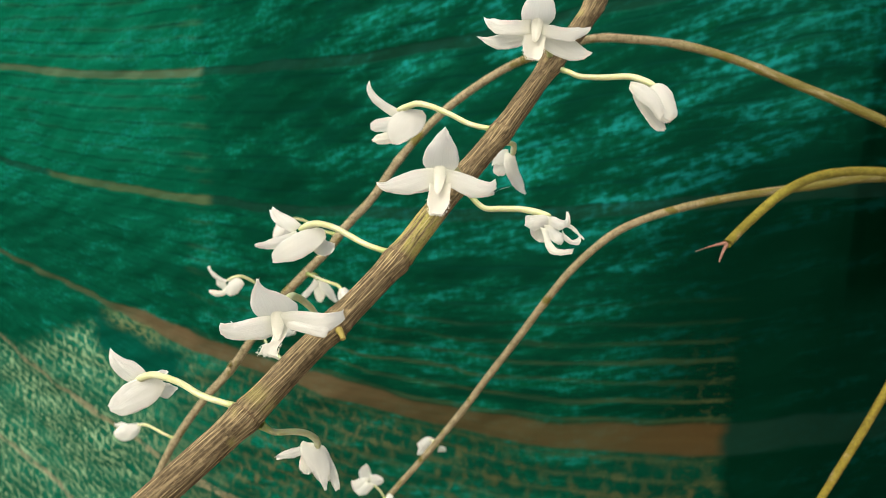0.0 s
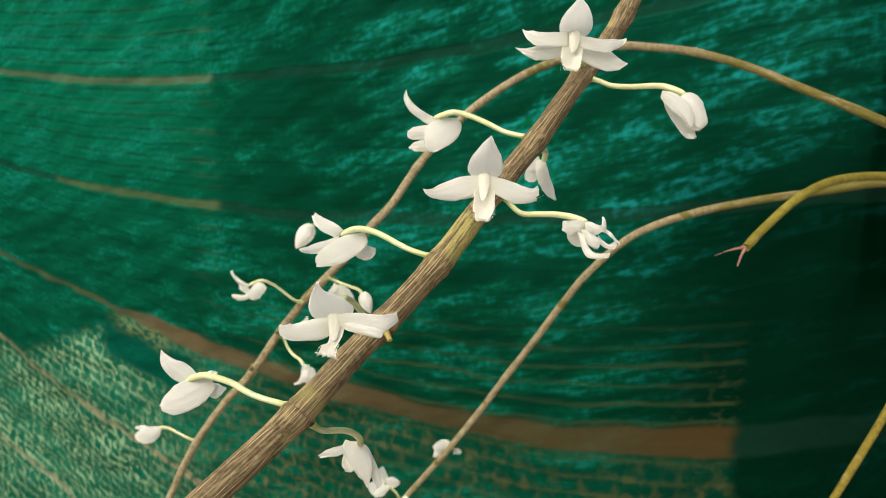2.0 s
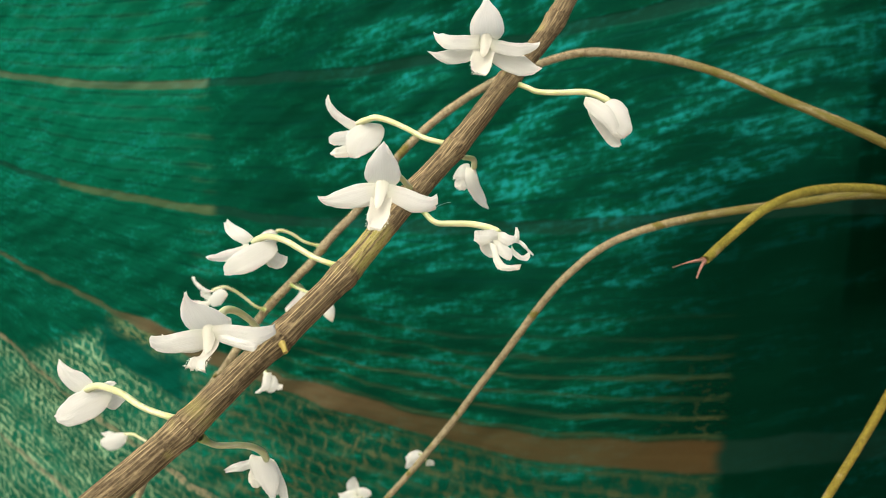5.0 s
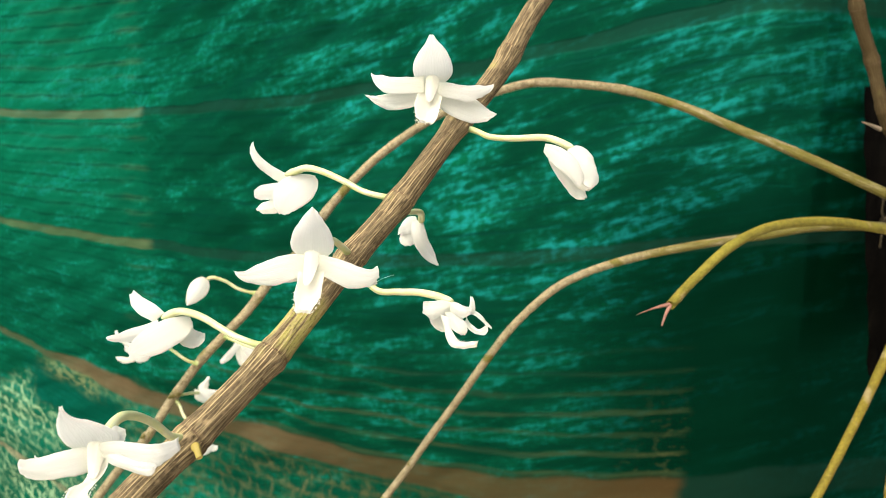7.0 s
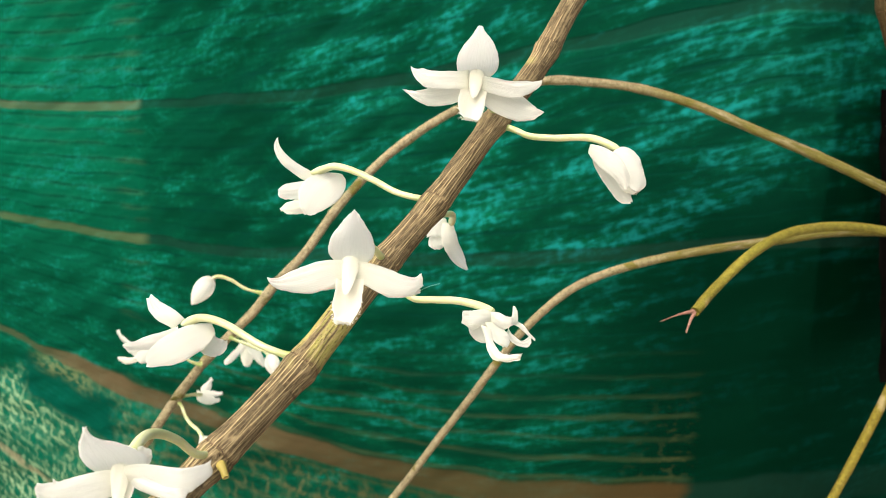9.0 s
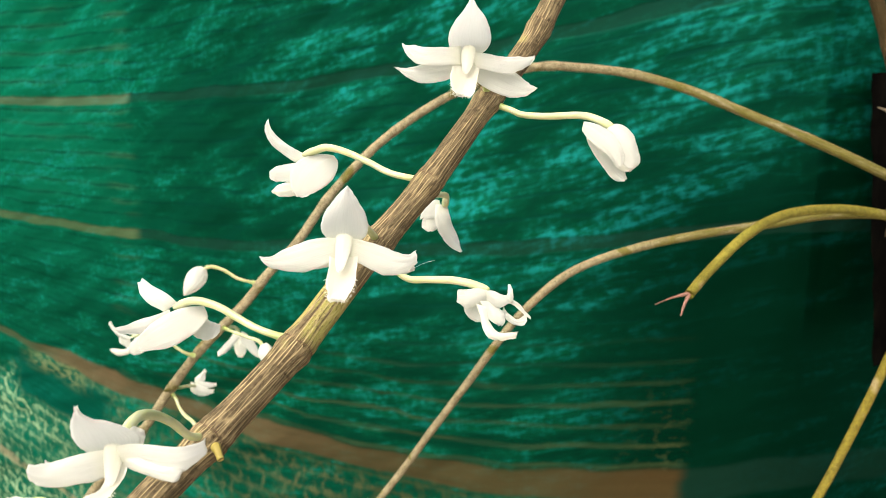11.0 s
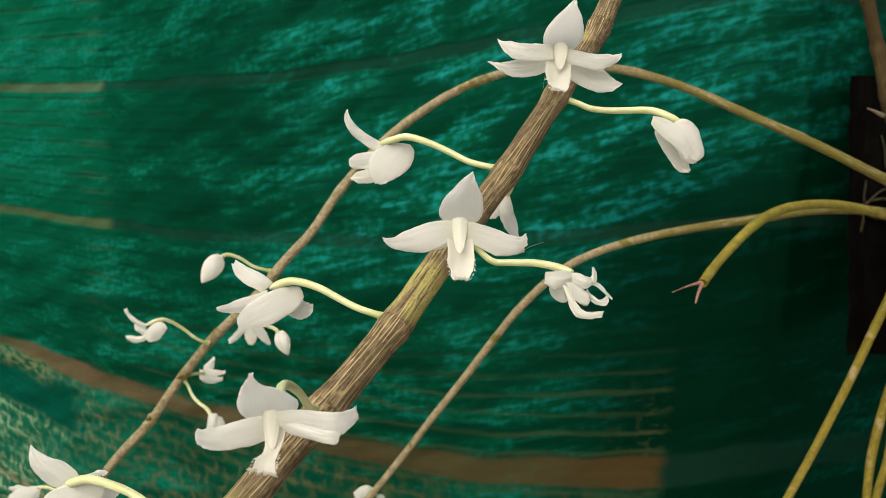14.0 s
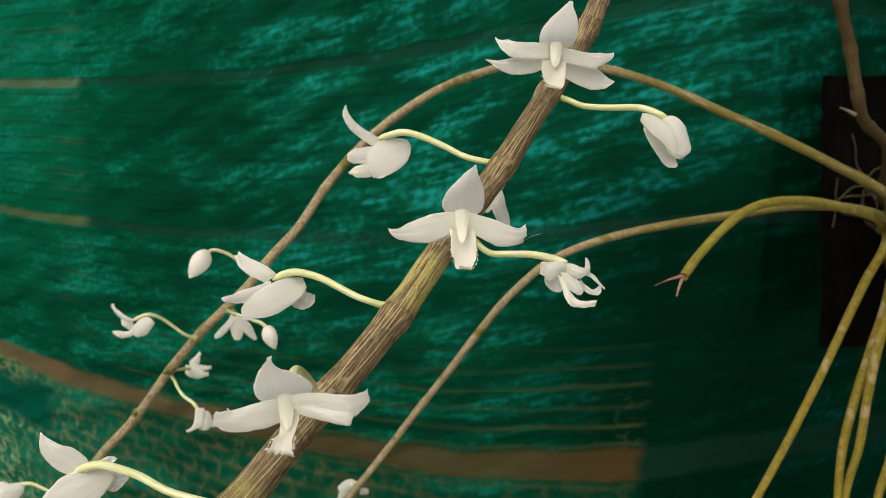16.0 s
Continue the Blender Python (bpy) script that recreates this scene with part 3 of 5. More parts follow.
def cane(points, radii, material, nodes, sides, step, label, ridges=0.0, seed=0, joint=1.12, name="cane", rings=False, ribs=0):
    """A jointed cane: radii along its length, with a swelling and a groove at each node (places on it)."""
    path = spline(points, step)
    n = len(path)
    marks = []
    for q in nodes:
        q = Vector(q)
        marks.append(min(range(n), key=lambda k: (path[k] - q).length) * step)

    def rad(k, s):
        f = k / (n - 1) * (len(radii) - 1)
        i = min(int(f), len(radii) - 2)
        r = radii[i] + (radii[i + 1] - radii[i]) * (f - i)
        for m in marks:
            d = (s - m) / 0.0045
            r *= 1 + (joint - 1) * math.exp(-d * d) - 0.09 * math.exp(-((s - m) / 0.0009) ** 2)
            e = (s - m + 0.0035) / 0.0011
            r *= 1 - 0.03 * math.exp(-e * e)
        return r * (1 + 0.03 * noise.noise((s * 60, seed, 0)))

    veins = rib_rings(sides, n * step + 0.01, step, ribs, seed) if ribs else None

    def cut(a, s):
        v = 1 + 0.03 * noise.noise((math.cos(a) * 1.2, math.sin(a) * 1.2, s * 40 + seed))
        if ridges:
            v += ridges * noise.noise((math.cos(a) * 4.5, math.sin(a) * 4.5, s * 9 + seed * 3))
        if ribs:
            v += 0.04 * veins[min(len(veins) - 1, round(s / step))][min(sides, round(a * sides / (2 * math.pi)))]
        return v

    v, f, u = tube(path, rad, sides, cut)
    body = part(name, v, f, u, material, orchid, label, at=points[0])
    if ribs:
        layer = body.data.attributes.new("rib", "FLOAT", "POINT")
        layer.data.foreach_set("value", veins[:n].ravel().astype(np.float32))
    # a dark scar line and a short papery collar at each node
    for i, m in enumerate(marks if rings else ()):
        c = min(max(2, round(m / step)), n - 14)
        tan = (path[c + 1] - path[c - 1]).normalized()
        side = tan.orthogonal().normalized()
        other = tan.cross(side)
        r = rad(c, m) * 1.03
        loop = []
        for q in range(30):
            a = 2 * math.pi * q / 30
            w = noise.noise((math.cos(a) * 1.5, math.sin(a) * 1.5, m * 50 + seed))
            loop.append(path[c] + side * (math.cos(a) * r) + other * (math.sin(a) * r) + tan * (w * 0.0012))
        v, f, u = tube(loop + loop[:2], lambda k, s: 0.0002 + 0.00012 * noise.noise((s * 900, m * 70, 3)), 6)
        part("node_ring", v, f, u, RING, body)
        seg = path[c:c + 9]
        v, f, u = tube(seg, lambda k, s: rad(c + k, m + s) * (1.052 - 0.0065 * k), sides, lambda a, s: cut(a, m + s) * (1 + (0.03 * noise.noise((math.cos(a) * 3, math.sin(a) * 3, s * 300 + m * 90)))))
        u = [(x, y + m) for x, y in u]
        collar = part("sheath_collar", v, f, u, material, body)
        if ribs:
            layer = collar.data.attributes.new("rib", "FLOAT", "POINT")
            layer.data.foreach_set("value", veins[c:c + 9].ravel().astype(np.float32))
    return body


C1 = [(0.548, 0.774, 1.395), (0.515, 0.745, 1.412), (0.47, 0.68, 1.43), (0.431, 0.63, 1.4403), (0.3904, 0.60, 1.4517), (0.3743, 0.585, 1.4672), (0.3619, 0.575, 1.4976), (0.3441, 0.56, 1.5288), (0.325, 0.54, 1.575), (0.285, 0.505, 1.615), (0.225, 0.455, 1.605), (0.17, 0.412, 1.552), (0.130, 0.380, 1.503), (0.0995, 0.3525, 1.4555), (0.0915, 0.3455, 1.442), (0.081, 0.337, 1.4225), (0.064, 0.3243, 1.399), (0.055, 0.3185, 1.386), (0.0455, 0.3128, 1.3725), (0.031, 0.304, 1.3545), (0.0192, 0.2972, 1.339), (0.008, 0.2906, 1.324), (-0.005, 0.2828, 1.3095), (-0.0215, 0.273, 1.292), (-0.0375, 0.2625, 1.2743), (-0.052, 0.2545, 1.2605), (-0.072, 0.244, 1.242), (-0.10, 0.235, 1.215), (-0.128, 0.222, 1.183), (-0.15, 0.212, 1.15)]
N1 = [(0.4, 0.605, 1.448), (0.3743, 0.585, 1.4672), (0.362, 0.575, 1.497), (0.3441, 0.56, 1.5288), (0.285, 0.505, 1.615), (0.2, 0.435, 1.585), (0.14, 0.387, 1.513), (0.0855, 0.3405, 1.4305), (0.0655, 0.3255, 1.4015), (0.0455, 0.3128, 1.3725), (0.030, 0.3035, 1.353), (0.008, 0.2906, 1.324), (-0.0115, 0.279, 1.302), (-0.0375, 0.2625, 1.2743), (-0.082, 0.2395, 1.2325), (-0.125, 0.224, 1.187)]


def length_at(points, q, step=0.0011):
    path = spline(points, step)
    q = Vector(q)
    return min(range(len(path)), key=lambda k: (path[k] - q).length) * step


m3 = length_at(C1, (0.008, 0.2906, 1.324))
m5 = length_at(C1, (-0.0375, 0.2625, 1.2743))
CANE = cane_material("old_cane", (0.101, 0.079, 0.043), (0.053, 0.040, 0.020), (0.018, 0.012, 0.005), (0.27, 0.26, 0.075), 0.62, 0.85, 1.0, [(m3 - 0.022, m3 - 0.002, 0.9), (m5 - 0.010, m5 - 0.003, 0.4)], length_at(C1, (0.325, 0.54, 1.575)), ribbed=True)
THIN = ((0.235, 0.210, 0.128), (0.136, 0.119, 0.066), (0.050, 0.034, 0.016), (0.088, 0.082, 0.012))
RING = cane_material("node_ring", (0.12, 0.08, 0.045), (0.07, 0.045, 0.025), (0.02, 0.012, 0.008), (0.12, 0.09, 0.05), 0.7, 0.1)
cane(C1, [0.0046, 0.0043, 0.0042, 0.0042, 0.0039, 0.00381, 0.00382, 0.00389, 0.00443, 0.00486, 0.00346], CANE, N1, 200, 0.0011, "thick brown cane in papery ribbed sheaths", 0.016, 1, 1.16, rings=True, ribs=23)
C2 = [(0.55, 0.774, 1.385), (0.52, 0.755, 1.378), (0.47, 0.68, 1.385), (0.4263, 0.625, 1.399), (0.3768, 0.615, 1.4194), (0.3329, 0.6198, 1.4414), (0.2911, 0.6285, 1.4617), (0.251, 0.639, 1.4819), (0.2113, 0.6465, 1.4957), (0.1733, 0.6495, 1.5011), (0.1403, 0.6495, 1.5016), (0.1086, 0.647, 1.4926), (0.0714, 0.642, 1.4765), (0.0367, 0.636, 1.453), (0.0115, 0.63, 1.43), (-0.0128, 0.62, 1.4003), (-0.0321, 0.61, 1.3699), (-0.0507, 0.604, 1.3483), (-0.0656, 0.604, 1.3291), (-0.0848, 0.61, 1.31), (-0.1033, 0.622, 1.292), (-0.1264, 0.636, 1.2636), (-0.1472, 0.645, 1.2349), (-0.1727, 0.656, 1.2076), (-0.1997, 0.67, 1.1722), (-0.2194, 0.68, 1.1367), (-0.24, 0.69, 1.09), (-0.25, 0.695, 1.05)]
N2 = [(0.40, 0.62, 1.413), (0.3319, 0.618, 1.4471), (0.27, 0.634, 1.476), (0.2119, 0.648, 1.498), (0.15, 0.65, 1.5), (0.09, 0.645, 1.484), (0.0367, 0.636, 1.4495), (-0.0128, 0.62, 1.3988), (-0.0556, 0.604, 1.342), (-0.0975, 0.617, 1.298), (-0.122, 0.633, 1.27), (-0.147, 0.645, 1.235), (-0.1997, 0.67, 1.1722)]
CANE_OLIVE = cane_material("arching_cane", *THIN, 0.57, 0.45, 0.7, [(0.0, length_at(C2, (0.2119, 0.648, 1.498)), 1.0)])
cane(C2, [0.0044, 0.0040, 0.0036, 0.0033, 0.0031, 0.0031, 0.0032, 0.0031, 0.0026], CANE_OLIVE, N2, 16, 0.002, "slender brown arching cane", 0.03, 2, 1.16)
C3 = [(0.556, 0.774, 1.378), (0.52, 0.745, 1.372), (0.4602, 0.67, 1.3833), (0.4139, 0.655, 1.3909), (0.3571, 0.645, 1.3904), (0.3115, 0.642, 1.3837), (0.2597, 0.643, 1.3762), (0.2152, 0.648, 1.3673), (0.18, 0.653, 1.3563), (0.1545, 0.66, 1.3423), (0.1269, 0.668, 1.3165), (0.1068, 0.682, 1.289), (0.0869, 0.702, 1.2577), (0.0617, 0.728, 1.2193), (0.0392, 0.748, 1.1848), (0.015, 0.757, 1.153), (-0.0042, 0.766, 1.1285), (-0.0242, 0.775, 1.1042), (-0.04, 0.78, 1.085), (-0.055, 0.785, 1.06)]
N3 = [(0.4139, 0.655, 1.3894), (0.3115, 0.642, 1.3837), (0.2152, 0.648, 1.3673), (0.1545, 0.66, 1.3423), (0.1088, 0.682, 1.289), (0.0637, 0.728, 1.2193), (0.012, 0.76, 1.146), (-0.03, 0.777, 1.097)]
CANE_TAN = cane_material("tan_cane", *THIN, 0.58, 0.3, 0.7, [(0.0, length_at(C3, (0.2152, 0.648, 1.3673)), 1.0)])
cane(C3, [0.0042, 0.0038, 0.0035, 0.0032, 0.003, 0.003, 0.003, 0.0024], CANE_TAN, N3, 16, 0.002, "slender tan arching cane", 0.03, 3, 1.1)
SH = [(0.552, 0.774, 1.374), (0.52, 0.745, 1.375), (0.45, 0.67, 1.384), (0.4, 0.635, 1.3882), (0.35, 0.605, 1.3907), (0.31, 0.58, 1.3882), (0.275, 0.556, 1.3817), (0.24, 0.526, 1.368), (0.213, 0.51, 1.349), (0.1915, 0.4895, 1.334)]
cane(SH, [0.0042, 0.0038, 0.0036, 0.0033, 0.0031, 0.0027], CANE_YOUNG, [(0.40, 0.635, 1.39), (0.31, 0.58, 1.39), (0.245, 0.53, 1.37), (0.2, 0.498, 1.34)], 14, 0.002, "short yellow-green shoot with a reddish tip", 0.02, 4, 1.08)
R1 = [(0.556, 0.774, 1.39), (0.515, 0.745, 1.392), (0.4751, 0.69, 1.3634), (0.4626, 0.7, 1.331), (0.4508, 0.71, 1.2964), (0.4356, 0.72, 1.254), (0.4208, 0.73, 1.2145), (0.402, 0.737, 1.1736), (0.3791, 0.742, 1.1309), (0.3528, 0.746, 1.0847), (0.3294, 0.75, 1.041)]
cane(R1, [0.0040, 0.0039, 0.0037, 0.0036, 0.003], CANE_DROOP, [R1[3], R1[4], R1[6], R1[8]], 14, 0.002, "drooping olive-yellow cane", 0.02, 5, 1.06)
R2 = [(0.562, 0.774, 1.38), (0.515, 0.74, 1.372), (0.4785, 0.687, 1.34), (0.4738, 0.69, 1.3086), (0.4679, 0.70, 1.2732), (0.4612, 0.715, 1.2261), (0.4578, 0.73, 1.1773), (0.4569, 0.738, 1.1272), (0.455, 0.74, 1.06)]
cane(R2, [0.004, 0.0043, 0.0042, 0.0038, 0.003], CANE_DROOP, [R2[4], R2[6]], 14, 0.002, "drooping olive-yellow cane", 0.02, 6, 1.06)
R2B = [(0.565, 0.774, 1.372), (0.515, 0.735, 1.362), (0.478, 0.678, 1.33), (0.4675, 0.68, 1.2993), (0.4645, 0.69, 1.2691), (0.4655, 0.705, 1.2275), (0.467, 0.72, 1.1793), (0.4625, 0.735, 1.1285), (0.459, 0.74, 1.05)]
cane(R2B, [0.0036, 0.004, 0.004, 0.0036, 0.0026], CANE_DROOP, [R2B[4], R2B[6]], 14, 0.002, "drooping olive-yellow cane", 0.02, 7, 1.06)
R3 = [(0.575, 0.774, 1.37), (0.54, 0.75, 1.35), (0.505, 0.685, 1.30), (0.492, 0.69, 1.23), (0.481, 0.70, 1.168), (0.477, 0.71, 1.1345), (0.47, 0.72, 1.06)]
cane(R3, [0.004, 0.0042, 0.0038, 0.003], CANE_DROOP, [R3[3], R3[5]], 14, 0.002, "drooping olive-yellow cane", 0.02, 8, 1.06)

# reddish tip of the shoot: two small points
for end in ((0.1697, 0.4805, 1.3292), (0.185, 0.4845, 1.3225)):
    v, f, u = tube(spline([(0.1925, 0.4905, 1.335), Vector((0.1915, 0.4895, 1.334)).lerp(Vector(end), 0.5) + Vector((0, 0, 0.001)), end], 0.001), lambda k, s: max(0.0002, 0.0012 - 0.055 * s), 8)
    part("shoot_tip", v, f, u, RED, orchid, "thin reddish shoot tip")


# ---- flowers ----
def basis(J, f, up):
    z = Vector(f).normalized()
    y = Vector(up)
    y = (y - z * y.dot(z)).normalized()
    x = y.cross(z)
    m = Matrix((x, y, z)).transposed().to_4x4()
    return Matrix.Translation(J) @ m


def stalk(name, S, J, f, label, arch=0.5, r0=0.001, r1=0.00135, via=()):
    S, J, f = Vector(S), Vector(J), Vector(f).normalized()
    d = (J - S).length
    if via:
        path = spline([S, *via, J + f * 0.0025], d / 26)
    else:
        c = (S, S.lerp(J, 0.45) + Vector((0, 0, arch * d * 0.35)), J - f * (0.28 * d) + Vector((0, 0, arch * d * 0.35)), J)
        path = [bez(c, k / 26) for k in range(27)]
    n = len(path) - 1
    v, fc, u = tube(path, lambda k, s: (r0 + (r1 - r0) * (k / n) ** 2) * (1 + 0.7 * math.exp(-(k / 2.0) ** 2)) * min(1.0, 0.4 + 0.35 * (n - k)), 12)
    return part(name, v, fc, u, STALK, orchid, label, at=S)


def fringe(v, fc, u, U, L, k, rnd, count=48):
    """Fine teeth along the end of a lip and up its two sides, added to its mesh."""
    down = ((U[3] - U[2]) + (L[3] - L[2])).normalized()
    wide = (L[3] - U[3]).normalized()
    for i in range(count):
        t = (i + rnd.uniform(0.1, 0.9)) / count
        if t < 0.22 or t > 0.78:
            near = (0.22 - t) / 0.22 if t < 0.22 else (t - 0.78) / 0.22
            root, out = bez(U if t < 0.22 else L, 1 - 0.5 * near), wide * (-1 if t < 0.22 else 1)
            way = (out * rnd.uniform(0.5, 1.0) + down * rnd.uniform(0.1, 0.9)).normalized()
            side = down * (rnd.uniform(0.12, 0.25) * k)
        else:
            root = U[3].lerp(L[3], (t - 0.22) / 0.56) - down * (rnd.uniform(0.1, 0.8) * k)
            way = (down + wide * ((t - 0.5) * 1.6)).normalized()
            side = wide * (rnd.uniform(0.15, 0.3) * k)
        end = root + way * (rnd.uniform(0.3, 0.95) * k)
        n0 = len(v)
        v += [root - side, root + side, root + Vector((0, -0.25 * k, 0)), end]
        u += [(1, t)] * 4
        fc += [(n0, n0 + 1, n0 + 3), (n0 + 1, n0 + 2, n0 + 3), (n0 + 2, n0, n0 + 3)]


def shaped_flower(S, J, via, blades, label, seed, end=(0, 0, -1), tuck=0.0):
    """A flower shaped blade by blade: each as two edges in millimetres (right, up), their depth and swelling towards the front."""
    rnd = random.Random(seed)
    stem = stalk("flower", S, Vector(J) - Vector(end).normalized() * tuck, end, label, via=via)
    for name, U, L, depth, swell in blades:
        U, L = ([Vector(J) + Vector((x, -o, z)) * 0.001 for (x, z), o in zip(E, depth)] for E in (U, L))
        mat = {"lip": CREAM, "column": COLUMN}.get(name, WHITE)
        if name == "column":
            steps = [(bez(U, i / 16), bez(L, i / 16)) for i in range(17)]
            radii = [(a - b).length / 2 for a, b in steps]
            v, fc, u = tube([(a + b) / 2 for a, b in steps], lambda i, s: radii[i] * 0.74 * math.sqrt(max(0.05, 1 - max(0.0, i / 16 - 0.75) ** 2 * 15)), 16)
            part(name, v, fc, u, mat, stem)
            continue
        swell *= 0.55 if name in ("petal", "side_sepal") else 1.0
        v, fc, u = shell(U, L, Vector((0, -swell, 0)) * 0.001, 0.00024, nu=30, nw=16, ruffle=0.00055, seed=seed + len(name) + rnd.random())
        if name == "lip":
            fringe(v, fc, u, U, L, min(0.001, 0.3 * (U[3] - L[3]).length), rnd)
        part(name, v, fc, u, mat, stem)
    return stem


def bud(S, J, d, size=1.0, seed=0, label="closed white flower bud on a thin stalk", via=()):
    """A closed bud: stalk, and three sepals wrapped round each other to a point."""
    stem = stalk("flower_bud", S, J, d, label, via=via)
    m = basis(J, d, (0, 1, 0.2))
    k = 0.001 * size
    for q in range(3):
        a0 = q * 2.094 + seed
        grid_u, grid_v = 10, 7
        verts, uvs, faces = [], [], []
        for sgn in (1.0, 0.93):
            for i in range(grid_u + 1):
                s = i / grid_u
                r = 3.9 * math.sin(math.pi * (0.06 + 0.94 * s) ** 0.8) ** 0.8 + 0.12
                for j in range(grid_v + 1):
                    a = a0 + (j / grid_v - 0.5) * 2.35
                    rr = r * sgn * (1 + 0.05 * math.cos(3 * (a - a0)))
                    verts.append(m @ Vector((rr * math.cos(a) * k, rr * math.sin(a) * k - 0.9 * k * math.sin(s * 3), (-1.5 + 13.5 * s) * k)))
                    uvs.append((s, j / grid_v))
        w, off = grid_v + 1, (grid_u + 1) * (grid_v + 1)
        for i in range(grid_u):
            for j in range(grid_v):
                f4 = (i * w + j, i * w + j + 1, (i + 1) * w + j + 1, (i + 1) * w + j)
                faces += [f4, tuple(off + t for t in reversed(f4))]
            faces += [((i + 1) * w, i * w, off + i * w, off + (i + 1) * w), (i * w + grid_v, (i + 1) * w + grid_v, off + (i + 1) * w + grid_v, off + i * w + grid_v)]
        part("sepal", verts, faces, uvs, WHITE, stem)
    return stem


# flowers of the thick cane
shaped_flower((0.0655, 0.3255, 1.4015), (0.055, 0.2835, 1.4025), [], [
    ("upper_sepal", [(-3.6, 1.4), (-8.8, 5), (-1, 9.5), (-0.6, 9.7)], [(4.3, 1.6), (10.2, 5.7), (1.5, 9.1), (0, 9.8)], (0, 1.5, 12, 18), -1.12),
    ("side_sepal", [(-0.6, 0.5), (-14.4, -1.9), (-16.5, -1.9), (-19.8, -0.5)], [(-1, -3.5), (-9.2, -8.2), (-15.5, -6.5), (-19.7, -1)], (-1, -1.5, -3.5, -7), 0.84),
    ("side_sepal", [(1.4, 0.9), (14.6, -2), (14.4, -5.4), (19.5, -7.4)], [(0.4, -3.6), (6.3, -10), (15.5, -12.6), (19.5, -7.9)], (-1, -1.9, -1.3, -1.5), 0.84),
    ("petal", [(-1.7, 3.2), (-10.2, 0.9), (-14.4, 3.2), (-18, 4.9)], [(-1.7, -2), (-11.1, -3.2), (-16.5, -3.6), (-17.7, 4.5)], (1, 3, 2, -2), 0.84),
    ("petal", [(1.3, 1.9), (8, 0), (13.5, -1.1), (18.2, 0.9)], [(1.6, -2.3), (7.7, -4.7), (14.9, -7.2), (18.3, 0.4)], (1, 2.5, 2.5, 1), 0.84),
    ("lip", [(-3.6, 0.3), (-5.1, -6.3), (-5.1, -10.4), (-3.5, -11.8)], [(3.7, 0.5), (3.5, -5.8), (1.3, -11), (-0.3, -12.1)], (0.5, 2.5, 6, 6), -1.82),
    ("column", [(-2.3, 2.1), (-2.8, -0.5), (-2.2, -3.4), (-1.9, -5.1)], [(3.2, 2.3), (2.8, -0.4), (1.1, -3.3), (0.4, -5.1)], (0, 1.8, 2.8, 3), 0.91),
], "open white orchid flower facing outward, five petals spread", 1, (-0.12, -0.97, -0.22), tuck=0.003)
shaped_flower((0.0455, 0.3135, 1.3725), (0.0063, 0.3312, 1.3838), [(0.0339, 0.3165, 1.3754), (0.0266, 0.3194, 1.3794), (0.0192, 0.3224, 1.3831), (0.0131, 0.3253, 1.385), (0.0092, 0.3282, 1.3845)], [
    ("upper_sepal", [(-0.1, -0.9), (-7.4, 3.1), (-11.6, 6), (-12.7, 11.3)], [(-3.7, -3), (-10, 0.1), (-15.2, 5.3), (-13.2, 10.9)], (0.5, 0.5, 0.5, 0.5), 0.7),
    ("petal", [(0.8, -2.5), (-7.3, -3.3), (-9.7, -4.1), (-12.4, -5.7)], [(-1.4, -8.3), (-6.5, -9.3), (-11.6, -11.1), (-12.4, -6.9)], (1, 1, 1, 1), 0.56),
    ("side_sepal", [(8.6, -0.6), (-5.1, 2.5), (-7.2, -9.1), (-3, -12.7)], [(9.5, -2.5), (10.8, -6.5), (2.3, -12.6), (-1.8, -13.5)], (-1, -3.5, -4.5, -4), -0.98),
    ("side_sepal", [(8.5, -0.7), (-4.3, 2.8), (-8.8, -9.2), (-2.9, -14.3)], [(10, -2.4), (11.3, -7.2), (4, -13.9), (-1.4, -14.7)], (1, 2.1, 3.2, 2), 0.63),
    ("lip", [(-4.1, -8.6), (-8.3, -9.7), (-8.9, -9.5), (-11.7, -12.5)], [(-2.9, -13.2), (-6.9, -14.7), (-9.1, -13.9), (-11.3, -13.2)], (0, 0.8, 0.8, 0), 0.7),
], "white orchid flower seen from its side", 2, (-0.97, 0.16, -0.2))
